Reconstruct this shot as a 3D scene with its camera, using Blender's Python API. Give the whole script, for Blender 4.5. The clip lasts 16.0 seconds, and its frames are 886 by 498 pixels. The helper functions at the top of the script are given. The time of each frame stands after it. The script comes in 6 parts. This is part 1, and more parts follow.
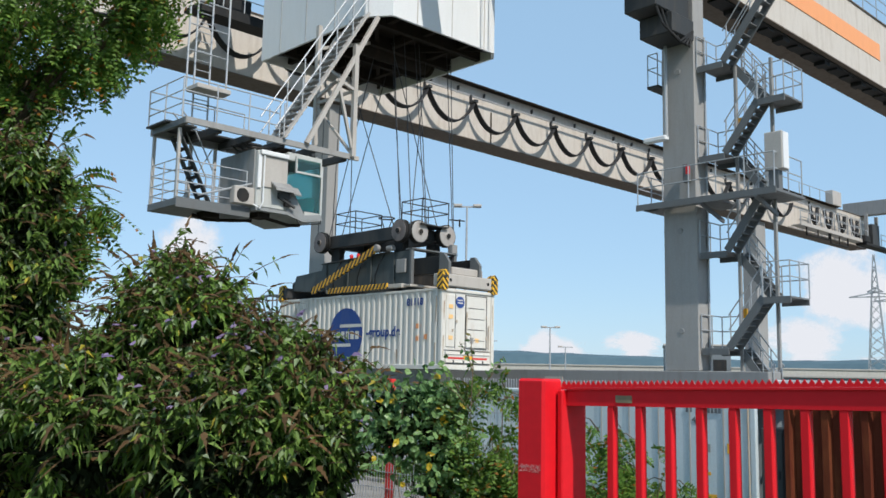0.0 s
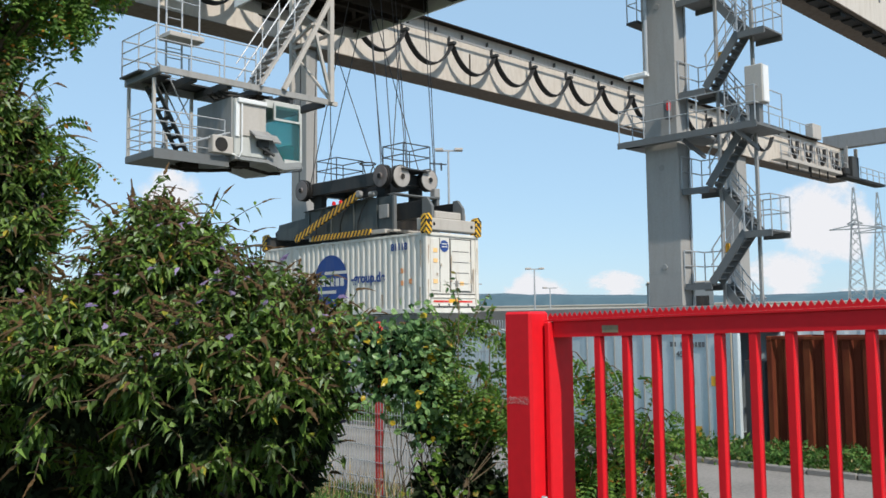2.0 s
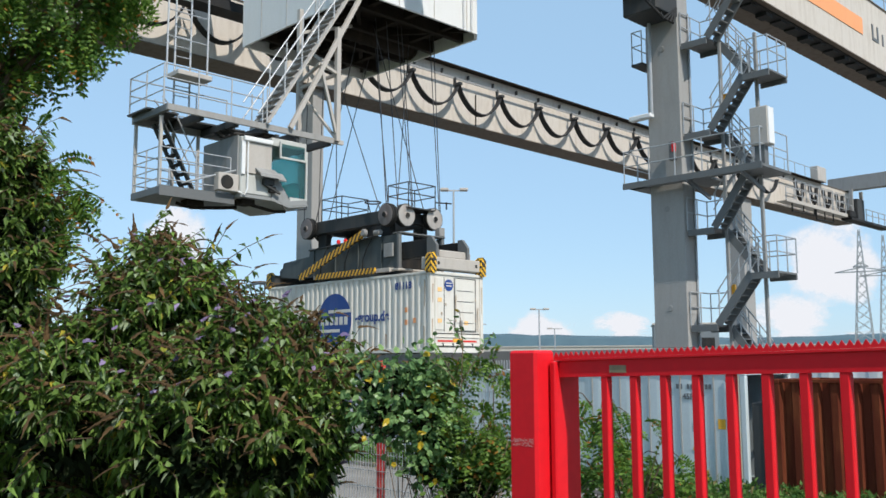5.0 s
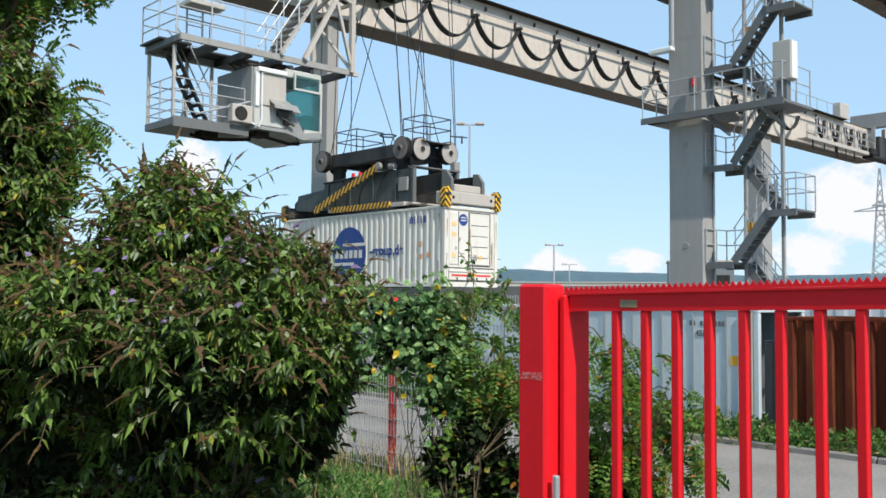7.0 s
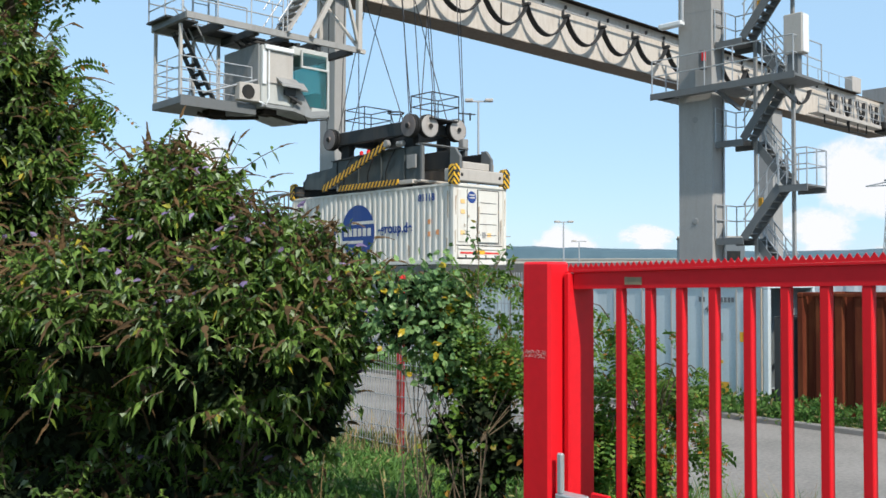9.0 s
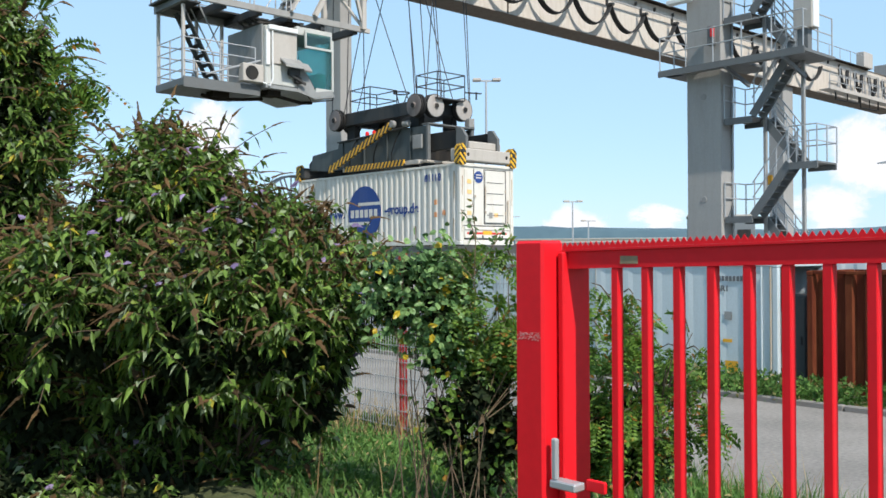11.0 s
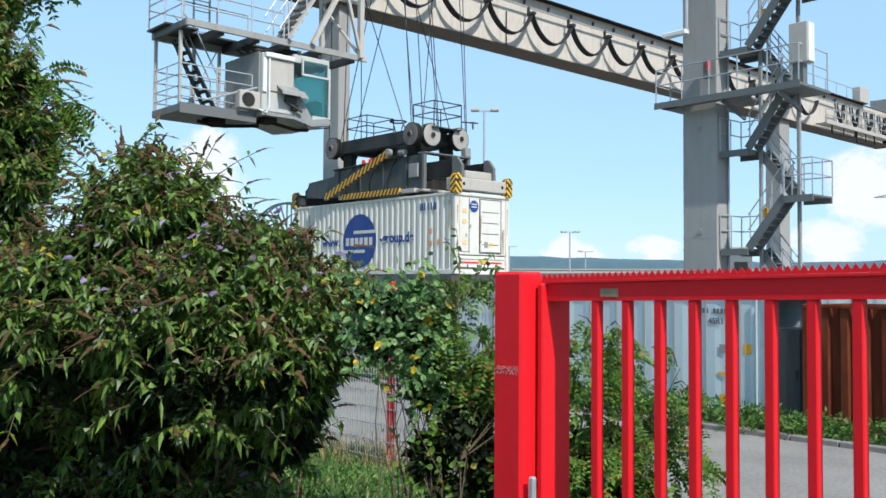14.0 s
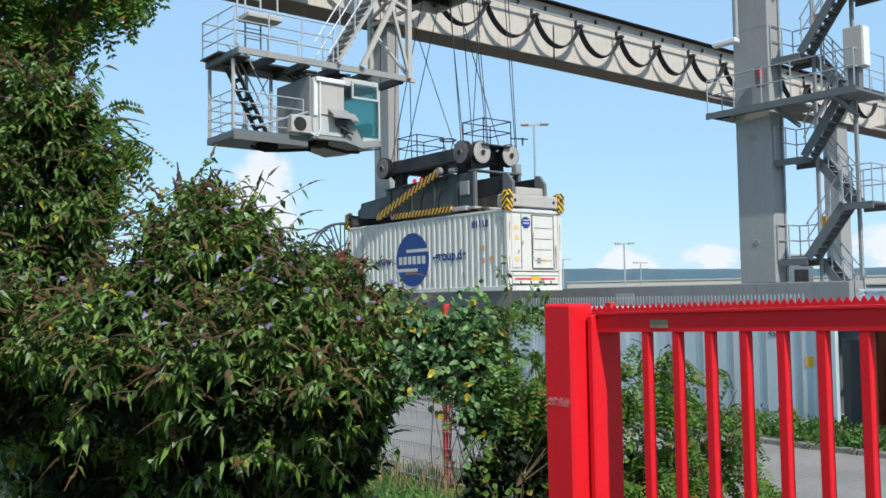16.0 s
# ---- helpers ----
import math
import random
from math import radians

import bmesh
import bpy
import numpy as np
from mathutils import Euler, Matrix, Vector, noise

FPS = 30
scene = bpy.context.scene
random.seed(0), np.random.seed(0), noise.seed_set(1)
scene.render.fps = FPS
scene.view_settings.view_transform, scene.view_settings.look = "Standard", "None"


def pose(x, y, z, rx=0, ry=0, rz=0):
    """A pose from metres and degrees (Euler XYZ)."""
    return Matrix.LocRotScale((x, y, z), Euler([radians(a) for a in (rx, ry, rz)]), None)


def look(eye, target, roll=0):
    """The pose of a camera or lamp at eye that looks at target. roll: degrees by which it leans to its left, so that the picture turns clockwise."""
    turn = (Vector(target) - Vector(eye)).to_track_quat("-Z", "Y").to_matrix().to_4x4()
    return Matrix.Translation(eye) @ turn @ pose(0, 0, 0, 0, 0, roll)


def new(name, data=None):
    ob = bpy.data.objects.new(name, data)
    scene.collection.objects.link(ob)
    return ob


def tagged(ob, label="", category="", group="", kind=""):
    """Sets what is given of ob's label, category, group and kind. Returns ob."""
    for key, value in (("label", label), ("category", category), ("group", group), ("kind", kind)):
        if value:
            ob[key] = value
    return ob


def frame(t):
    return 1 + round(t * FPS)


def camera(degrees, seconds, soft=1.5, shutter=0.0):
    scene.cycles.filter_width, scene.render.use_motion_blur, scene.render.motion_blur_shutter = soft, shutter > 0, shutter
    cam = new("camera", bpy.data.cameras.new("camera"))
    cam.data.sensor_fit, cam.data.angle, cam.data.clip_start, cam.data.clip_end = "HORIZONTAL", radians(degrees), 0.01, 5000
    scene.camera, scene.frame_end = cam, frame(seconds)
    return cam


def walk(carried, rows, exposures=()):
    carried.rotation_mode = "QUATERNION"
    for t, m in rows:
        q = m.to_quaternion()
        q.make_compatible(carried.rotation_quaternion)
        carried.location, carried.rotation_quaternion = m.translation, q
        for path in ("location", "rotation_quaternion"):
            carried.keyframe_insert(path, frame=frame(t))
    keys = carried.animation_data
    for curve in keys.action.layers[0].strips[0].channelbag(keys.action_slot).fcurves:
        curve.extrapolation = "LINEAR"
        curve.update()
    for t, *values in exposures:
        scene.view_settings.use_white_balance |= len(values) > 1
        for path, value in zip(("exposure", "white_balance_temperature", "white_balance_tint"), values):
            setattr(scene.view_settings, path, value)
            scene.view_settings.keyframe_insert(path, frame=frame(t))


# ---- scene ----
# ---------------------------------------------------------------- camera
# X runs along the crane's girders, Y along its rails, the yard lies at z = 0.
PATH = [  # seconds, x, y, z, pitch, roll, heading
    (0.0, -0.159, -0.114, 3.156, 8.11, 1.21, -43.58),
    (0.5, -0.164, -0.124, 3.151, 7.41, 0.85, -43.20),
    (1.0, -0.150, -0.118, 3.139, 7.61, 0.84, -43.07),
    (1.5, -0.130, -0.104, 3.127, 5.61, -0.46, -43.72),
    (2.0, -0.136, -0.089, 3.116, 4.66, -0.67, -44.66),
    (2.5, -0.133, -0.074, 3.115, 4.52, -0.25, -45.55),
    (3.0, -0.115, -0.050, 3.124, 4.58, -0.07, -44.93),
    (3.5, -0.091, -0.036, 3.125, 8.15, -0.64, -44.60),
    (6.0, -0.035, -0.021, 3.100, 5.81, 0.08, -44.00),
    (6.5, 0.007, -0.001, 3.104, 4.74, 0.04, -43.64),
    (7.0, -0.001, 0.004, 3.102, 3.05, 0.46, -43.41),
    (7.5, -0.009, 0.004, 3.102, 2.73, 0.95, -42.92),
    (8.0, -0.001, 0.004, 3.102, 2.89, 1.09, -42.74),
    (8.5, 0.019, 0.006, 3.100, 1.76, 0.84, -43.25),
    (9.0, 0.039, 0.004, 3.105, 1.63, 0.15, -42.81),
    (9.5, 0.066, 0.011, 3.102, 1.18, 0.10, -42.67),
    (12.0, 0.270, 0.061, 3.103, 0.29, -0.51, -42.00),
    (12.5, 0.285, 0.056, 3.104, 0.60, -0.40, -41.99),
    (13.0, 0.297, 0.052, 3.095, 1.18, 0.06, -42.23),
    (13.5, 0.317, 0.059, 3.105, 1.93, 0.14, -43.10),
    (14.0, 0.336, 0.069, 3.109, 2.24, 0.40, -42.36),
    (14.5, 0.307, 0.053, 3.134, 1.46, -1.93, -40.95),
    (15.0, 0.303, 0.046, 3.133, 2.07, -1.31, -40.98),
    (15.5, 0.299, 0.038, 3.142, 3.21, 0.03, -40.46),
    (16.0, 0.311, 0.013, 3.189, 3.20, -0.88, -39.01),
]
cam = camera(52.0, 16.0, 1.6)
walk(cam, [(t, pose(x, y, z, 90 + pitch, 0, heading) @ pose(0, 0, 0, 0, 0, roll))
           for t, x, y, z, pitch, roll, heading in PATH],
     [(0.0, -0.21, 6330, 10), (1.0, -0.22, 6330, 10), (2.0, -0.14, 6500, 10), (3.0, -0.12, 6500, 10), (3.5, -0.21, 6330, 10), (7.0, 0.03, 6480, 10), (9.5, 0.05, 6450, 10),
      (12.0, 0.13, 6350, 10), (13.0, 0.10, 6200, 9), (14.0, 0.08, 6150, 8), (15.5, -0.05, 6120, 8), (16.0, -0.05, 6120, 8)])

# ---------------------------------------------------------------- light
SUN_EL, SUN_AZ = radians(46), radians(192)      # azimuth from +Y towards +X
to_sun = Vector((math.sin(SUN_AZ) * math.cos(SUN_EL), math.cos(SUN_AZ) * math.cos(SUN_EL), math.sin(SUN_EL)))
world = bpy.data.worlds.new("sky")
scene.world = world
world.use_nodes = True
wn = world.node_tree.nodes
sky = wn.new("ShaderNodeTexSky")
sky.sky_type, sky.sun_disc = "NISHITA", False
sky.sun_elevation, sky.sun_rotation = SUN_EL, SUN_AZ
sky.air_density, sky.dust_density, sky.ozone_density = 1.0, 0.4, 2.2
wn["Background"].inputs["Strength"].default_value = 0.19
world.node_tree.links.new(sky.outputs[0], wn["Background"].inputs["Color"])
haze = wn.new("ShaderNodeBackground")
haze.inputs["Color"].default_value, haze.inputs["Strength"].default_value = (0.46, 0.715, 0.96, 1), 1.0
blend = wn.new("ShaderNodeMixShader")
blend.inputs[0].default_value = 0.72
world.node_tree.links.new(wn["Background"].outputs[0], blend.inputs[1])
world.node_tree.links.new(haze.outputs[0], blend.inputs[2])
world.node_tree.links.new(blend.outputs[0], wn["World Output"].inputs["Surface"])
sun = new("sun", bpy.data.lights.new("sun", "SUN"))
sun.data.energy, sun.data.angle, sun.data.color = 5.0, radians(0.53), (1.0, 0.94, 0.85)
sun.matrix_world = look(to_sun * 200, (0, 0, 0))

# ---------------------------------------------------------------- materials
def material(name):
    m = bpy.data.materials.new(name)
    m.use_nodes = True
    return m, m.node_tree.nodes, m.node_tree.links, m.node_tree.nodes["Principled BSDF"]


def paint(name, base, rough=0.5, metal=0.0, spec=0.4, dirt=(0.12, 0.10, 0.08), amount=0.35, scale=1.0, bump=0.15, streak=True, vary=0.0):
    """Painted or bare surface: cloudy tone, streaky dirt running down, fine relief."""
    m, n, k, p = material(name)
    tc = n.new("ShaderNodeTexCoord")
    mp = n.new("ShaderNodeMapping")
    mp.inputs["Scale"].default_value = (3.0 * scale, 3.0 * scale, (0.5 if streak else 3.0) * scale)
    k.new(tc.outputs["Object"], mp.inputs["Vector"])
    a = n.new("ShaderNodeTexNoise")
    a.inputs["Scale"].default_value, a.inputs["Detail"].default_value, a.inputs["Roughness"].default_value = 1.3, 8, 0.62
    k.new(mp.outputs[0], a.inputs["Vector"])
    r = n.new("ShaderNodeMapRange")
    r.inputs["From Min"].default_value, r.inputs["From Max"].default_value = 0.48, 0.78
    r.inputs["To Max"].default_value = amount
    k.new(a.outputs[0], r.inputs["Value"])
    g = n.new("ShaderNodeTexNoise")
    g.inputs["Scale"].default_value, g.inputs["Detail"].default_value = 22 * scale, 5
    k.new(tc.outputs["Object"], g.inputs["Vector"])
    hs = n.new("ShaderNodeHueSaturation")
    hs.inputs["Color"].default_value = (*base, 1)
    mr = n.new("ShaderNodeMapRange")
    mr.inputs["From Min"].default_value, mr.inputs["From Max"].default_value = 0.3, 0.7
    mr.inputs["To Min"].default_value, mr.inputs["To Max"].default_value = 0.955 - vary, 1.04 + vary
    k.new(g.outputs[0], mr.inputs["Value"])
    k.new(mr.outputs[0], hs.inputs["Value"])
    mx = n.new("ShaderNodeMix")
    mx.data_type = "RGBA"
    k.new(r.outputs[0], mx.inputs["Factor"])
    k.new(hs.outputs[0], mx.inputs["A"])
    mx.inputs["B"].default_value = (*dirt, 1)
    k.new(mx.outputs["Result"], p.inputs["Base Color"])
    rr = n.new("ShaderNodeMapRange")
    rr.inputs["To Min"].default_value, rr.inputs["To Max"].default_value = max(rough - 0.12, 0.05), min(rough + 0.2, 1)
    k.new(a.outputs[0], rr.inputs["Value"])
    k.new(rr.outputs[0], p.inputs["Roughness"])
    p.inputs["Metallic"].default_value = metal
    p.inputs["Specular IOR Level"].default_value = spec
    if bump:
        b = n.new("ShaderNodeBump")
        b.inputs["Strength"].default_value, b.inputs["Distance"].default_value = bump, 0.01
        k.new(g.outputs[0], b.inputs["Height"])
        k.new(b.outputs[0], p.inputs["Normal"])
    return m


def leafy(name, dark, light, yellow=None, through_=0.35, rough=0.45, green=0.93, pale=None):
    """Leaves: tone by leaf, some light through the blade."""
    m, n, k, p = material(name)
    geo = n.new("ShaderNodeNewGeometry")
    cr = n.new("ShaderNodeValToRGB")
    e = cr.color_ramp.elements
    e[0].color, e[1].color = (*dark, 1), (*light, 1)
    e[1].position = green if yellow else 1.0
    if yellow:
        y = e.new(green + 0.02)
        y.color = (*yellow, 1)
    if pale:
        for at_, c_ in ((0.80, light), (0.83, pale), (0.88, pale), (0.91, light)):
            q_ = e.new(at_)
            q_.color = (*c_, 1)
    k.new(geo.outputs["Random Per Island"], cr.inputs[0])
    tc = n.new("ShaderNodeTexCoord")
    no = n.new("ShaderNodeTexNoise")
    no.inputs["Scale"].default_value = 1.6
    k.new(tc.outputs["Object"], no.inputs["Vector"])
    hs = n.new("ShaderNodeHueSaturation")
    mr = n.new("ShaderNodeMapRange")
    mr.inputs["From Min"].default_value, mr.inputs["From Max"].default_value = 0.3, 0.7
    mr.inputs["To Min"].default_value, mr.inputs["To Max"].default_value = 0.75, 1.25
    k.new(no.outputs[0], mr.inputs["Value"])
    k.new(mr.outputs[0], hs.inputs["Value"])
    k.new(cr.outputs[0], hs.inputs["Color"])
    k.new(hs.outputs[0], p.inputs["Base Color"])
    p.inputs["Roughness"].default_value = rough
    p.inputs["Specular IOR Level"].default_value = 0.25
    t = n.new("ShaderNodeBsdfTranslucent")
    k.new(hs.outputs[0], t.inputs["Color"])
    mix = n.new("ShaderNodeMixShader")
    mix.inputs[0].default_value = through_
    k.new(p.outputs[0], mix.inputs[1])
    k.new(t.outputs[0], mix.inputs[2])
    k.new(mix.outputs[0], n["Material Output"].inputs["Surface"])
    return m


def stripes(name, c1, c2, width, axis=(1, 0, 1)):
    """Diagonal hazard bands."""
    m, n, k, p = material(name)
    tc = n.new("ShaderNodeTexCoord")
    d = n.new("ShaderNodeVectorMath")
    d.operation = "DOT_PRODUCT"
    d.inputs[1].default_value = Vector(axis) / width
    k.new(tc.outputs["Object"], d.inputs[0])
    f_ = n.new("ShaderNodeMath")
    f_.operation = "FRACT"
    k.new(d.outputs["Value"], f_.inputs[0])
    g = n.new("ShaderNodeMath")
    g.operation = "GREATER_THAN"
    g.inputs[1].default_value = 0.5
    k.new(f_.outputs[0], g.inputs[0])
    no = n.new("ShaderNodeTexNoise")
    no.inputs["Scale"].default_value = 5
    k.new(tc.outputs["Object"], no.inputs["Vector"])
    mx = n.new("ShaderNodeMix")
    mx.data_type = "RGBA"
    mx.inputs["A"].default_value, mx.inputs["B"].default_value = (*c1, 1), (*c2, 1)
    k.new(g.outputs[0], mx.inputs["Factor"])
    hs = n.new("ShaderNodeHueSaturation")
    mr = n.new("ShaderNodeMapRange")
    mr.inputs["To Min"].default_value, mr.inputs["To Max"].default_value = 0.6, 1.25
    k.new(no.outputs[0], mr.inputs["Value"])
    k.new(mr.outputs[0], hs.inputs["Value"])
    k.new(mx.outputs["Result"], hs.inputs["Color"])
    k.new(hs.outputs[0], p.inputs["Base Color"])
    p.inputs["Roughness"].default_value = 0.6
    return m


def ground_mat(name, c1, c2, scale, rough=0.95, bump=0.6, dist=0.03):
    m, n, k, p = material(name)
    tc = n.new("ShaderNodeTexCoord")
    a = n.new("ShaderNodeTexNoise")
    a.inputs["Scale"].default_value, a.inputs["Detail"].default_value = scale, 10
    b_ = n.new("ShaderNodeTexNoise")
    b_.inputs["Scale"].default_value, b_.inputs["Detail"].default_value = scale * 0.04, 4
    for q in (a, b_):
        k.new(tc.outputs["Object"], q.inputs["Vector"])
    ad = n.new("ShaderNodeMath")
    ad.operation = "ADD"
    k.new(a.outputs[0], ad.inputs[0])
    k.new(b_.outputs[0], ad.inputs[1])
    cr = n.new("ShaderNodeValToRGB")
    e = cr.color_ramp.elements
    e[0].position, e[1].position = 0.36, 0.64
    e[0].color, e[1].color = (*c1, 1), (*c2, 1)
    hf = n.new("ShaderNodeMath")
    hf.operation = "MULTIPLY"
    hf.inputs[1].default_value = 0.5
    k.new(ad.outputs[0], hf.inputs[0])
    k.new(hf.outputs[0], cr.inputs[0])
    k.new(cr.outputs[0], p.inputs["Base Color"])
    p.inputs["Roughness"].default_value = rough
    bu = n.new("ShaderNodeBump")
    bu.inputs["Strength"].default_value, bu.inputs["Distance"].default_value = bump, dist
    k.new(a.outputs[0], bu.inputs["Height"])
    k.new(bu.outputs[0], p.inputs["Normal"])
    return m


GREY = paint("crane_grey_paint", (0.27, 0.265, 0.255), 0.5, amount=0.35)
LEGP = paint("leg_paint", (0.31, 0.30, 0.285), 0.5, amount=0.3, dirt=(0.2, 0.17, 0.14))
# Girder flanges, a darker brown than the webs.
UNDERG = paint("dark_brown_flange", (0.15, 0.12, 0.095), 0.65, dirt=(0.07, 0.05, 0.035), amount=0.6, spec=0.2)
GREYD = paint("dark_grey_paint", (0.042, 0.044, 0.045), 0.55, spec=0.25, amount=0.4)
LIGHT = paint("light_grey_paint", (0.44, 0.405, 0.365), 0.5, amount=0.3, dirt=(0.25, 0.19, 0.14))
BLACK = paint("black_steel", (0.02, 0.02, 0.02), 0.6, spec=0.2, dirt=(0.09, 0.07, 0.05))
# Near-black so undersides look shaded; also serves worn rails and grimy pipes.
UNDER = paint("grimy_shaded_steel", (0.02, 0.016, 0.012), 0.8, spec=0.1, dirt=(0.05, 0.035, 0.025), amount=0.6)
MIDG = paint("gallery_grey", (0.13, 0.135, 0.135), 0.55, amount=0.3)
NOSEG = paint("cabin_nose_grey", (0.26, 0.265, 0.26), 0.5, amount=0.4)
MIDD = paint("spreader_grey", (0.06, 0.07, 0.07), 0.5, amount=0.5, dirt=(0.03, 0.028, 0.026))
GIRD = paint("girder_cream_grey", (0.55, 0.495, 0.43), 0.5, amount=0.4, dirt=(0.27, 0.20, 0.14))
DECK = paint("deck_paint", (0.30, 0.29, 0.275), 0.5, amount=0.4)
GALV = paint("galvanised_steel", (0.40, 0.41, 0.42), 0.42, 0.35, dirt=(0.3, 0.29, 0.27), amount=0.3)
WHITE = paint("white_cladding", (0.70, 0.70, 0.69), 0.45, amount=0.12, dirt=(0.45, 0.42, 0.36))
CABINW = paint("cabin_white", (0.47, 0.47, 0.44), 0.4, amount=0.55, dirt=(0.26, 0.24, 0.21))
BOXW = paint("container_white", (0.63, 0.605, 0.55), 0.5, amount=0.35, dirt=(0.42, 0.28, 0.17))
BOXG = paint("container_grey", (0.50, 0.56, 0.58), 0.45, amount=0.22, dirt=(0.3, 0.3, 0.28))
RUST = paint("rust_red", (0.105, 0.022, 0.010), 0.85, spec=0.15, dirt=(0.32, 0.11, 0.04), amount=0.45, bump=0.4)
RUSTP = paint("rusty_post", (0.40, 0.33, 0.25), 0.7, dirt=(0.22, 0.09, 0.04), amount=0.8)
RED = paint("red_powder_coat", (0.70, 0.010, 0.018), 0.42, spec=0.22, amount=0.12, dirt=(0.35, 0.02, 0.02), bump=0.03)
REDW = paint("worn_red_paint", (0.60, 0.03, 0.025), 0.55, dirt=(0.25, 0.10, 0.08), amount=0.5)
SCUFF = paint("paint_scuff", (0.62, 0.30, 0.28), 0.7, amount=0.6, dirt=(0.55, 0.05, 0.05), scale=8)
STICK = paint("weathered_sticker", (0.26, 0.20, 0.12), 0.6, amount=0.5, scale=4)
NAVY = paint("navy_print", (0.012, 0.05, 0.22), 0.5, amount=0.15, dirt=(0.25, 0.24, 0.25))
TEXTG = paint("grey_print", (0.12, 0.13, 0.14), 0.6, amount=0.2)
ORANGE = paint("orange_band", (0.80, 0.33, 0.13), 0.5, amount=0.2, dirt=(0.6, 0.3, 0.2))
PALEY = paint("faded_orange_label", (0.80, 0.50, 0.20), 0.6, amount=0.5, dirt=(0.6, 0.5, 0.38))
YELLOW = paint("yellow_label", (0.75, 0.38, 0.03), 0.5, amount=0.3)
BLUE = paint("blue_container_paint", (0.02, 0.07, 0.24), 0.5, amount=0.2)
TYRE = paint("black_rubber", (0.025, 0.025, 0.026), 0.75, amount=0.2, dirt=(0.07, 0.065, 0.06))
SHEAVE = paint("sheave_face", (0.42, 0.39, 0.36), 0.5, 0.2, dirt=(0.2, 0.13, 0.09), amount=0.5)
# Shaded copy of the sheave face, for discs turned from the sun.
SHEAVESHADE = paint("shaded_dirty_sheave", (0.20, 0.17, 0.16), 0.55, 0.3, dirt=(0.07, 0.05, 0.04), amount=0.6)
ROPE = paint("wire_rope", (0.07, 0.07, 0.075), 0.5, 0.5, amount=0.2)
REDL = paint("red_lamp_plastic", (0.75, 0.02, 0.02), 0.3, amount=0.05)
BARK = paint("bark", (0.12, 0.085, 0.055), 0.9, dirt=(0.05, 0.04, 0.03), amount=0.6, bump=0.6, scale=4)
TWIG = paint("pale_twig", (0.17, 0.12, 0.07), 0.85, dirt=(0.16, 0.12, 0.08), amount=0.5, scale=4)
ROOFT = paint("red_roof_tiles", (0.32, 0.10, 0.06), 0.8, amount=0.4)
WALLP = paint("pale_render", (0.5, 0.47, 0.42), 0.9, amount=0.3)
SHED = paint("shed_cladding", (0.15, 0.17, 0.18), 0.6, amount=0.3)
HAZ = stripes("hazard_bands", (0.80, 0.42, 0.02), (0.02, 0.02, 0.02), 0.19, (0, 1, 0.6))
HAZX = stripes("hazard_bands_end", (0.80, 0.45, 0.02), (0.02, 0.02, 0.02), 0.20, (1, 1, 1))
ASPH = ground_mat("worn_asphalt", (0.165, 0.150, 0.135), (0.27, 0.245, 0.22), 14, bump=0.4, dist=0.01)
SOIL = ground_mat("grassy_soil", (0.035, 0.05, 0.015), (0.10, 0.11, 0.04), 9, dist=0.06)
# Aerial haze is mixed into this colour as a blue tint.
HILL = ground_mat("hazed_hill", (0.055, 0.10, 0.125), (0.085, 0.14, 0.165), 0.02, bump=0.0)
KERB = paint("kerb_concrete", (0.22, 0.20, 0.18), 0.9, amount=0.4, streak=False)
BUDD = leafy("buddleia_leaf", (0.030, 0.062, 0.011), (0.180, 0.285, 0.054), (0.42, 0.34, 0.04), 0.34, 0.5, 0.97, (0.30, 0.36, 0.22))
# Near-black leaf: the shade deep inside a bush, put into its colour.
LEAFSHADE = leafy("shade_leaf", (0.008, 0.014, 0.004), (0.018, 0.030, 0.008), through_=0.05, rough=0.8)
SPIKE = leafy("faded_flower_spike", (0.047, 0.029, 0.012), (0.125, 0.073, 0.031), through_=0.15, rough=0.9)
LILAC = leafy("lilac_flower", (0.15, 0.11, 0.20), (0.30, 0.23, 0.36), through_=0.2, rough=0.8)
ROBIN = leafy("locust_leaf", (0.042, 0.108, 0.018), (0.20, 0.32, 0.055), (0.36, 0.16, 0.03), 0.42)
POPL = leafy("round_leaf", (0.045, 0.115, 0.035), (0.26, 0.40, 0.15), (0.50, 0.36, 0.03), 0.3, 0.35)
GRASS = leafy("grass_blade", (0.040, 0.105, 0.020), (0.15, 0.27, 0.06), (0.36, 0.30, 0.13), 0.35, 0.6)
DRY = leafy("dry_stalk", (0.24, 0.16, 0.07), (0.42, 0.32, 0.16), through_=0.2, rough=0.9)

GLASS, gn, gk, gp = material("tinted_glass")
gp.inputs["Base Color"].default_value = (0.30, 0.58, 0.54, 1)
gp.inputs["Roughness"].default_value = 0.04
gp.inputs["Transmission Weight"].default_value = 0.97
gp.inputs["IOR"].default_value = 1.5
TEAL = paint("teal_blind", (0.04, 0.42, 0.50), 0.6, amount=0.2, dirt=(0.02, 0.2, 0.24))

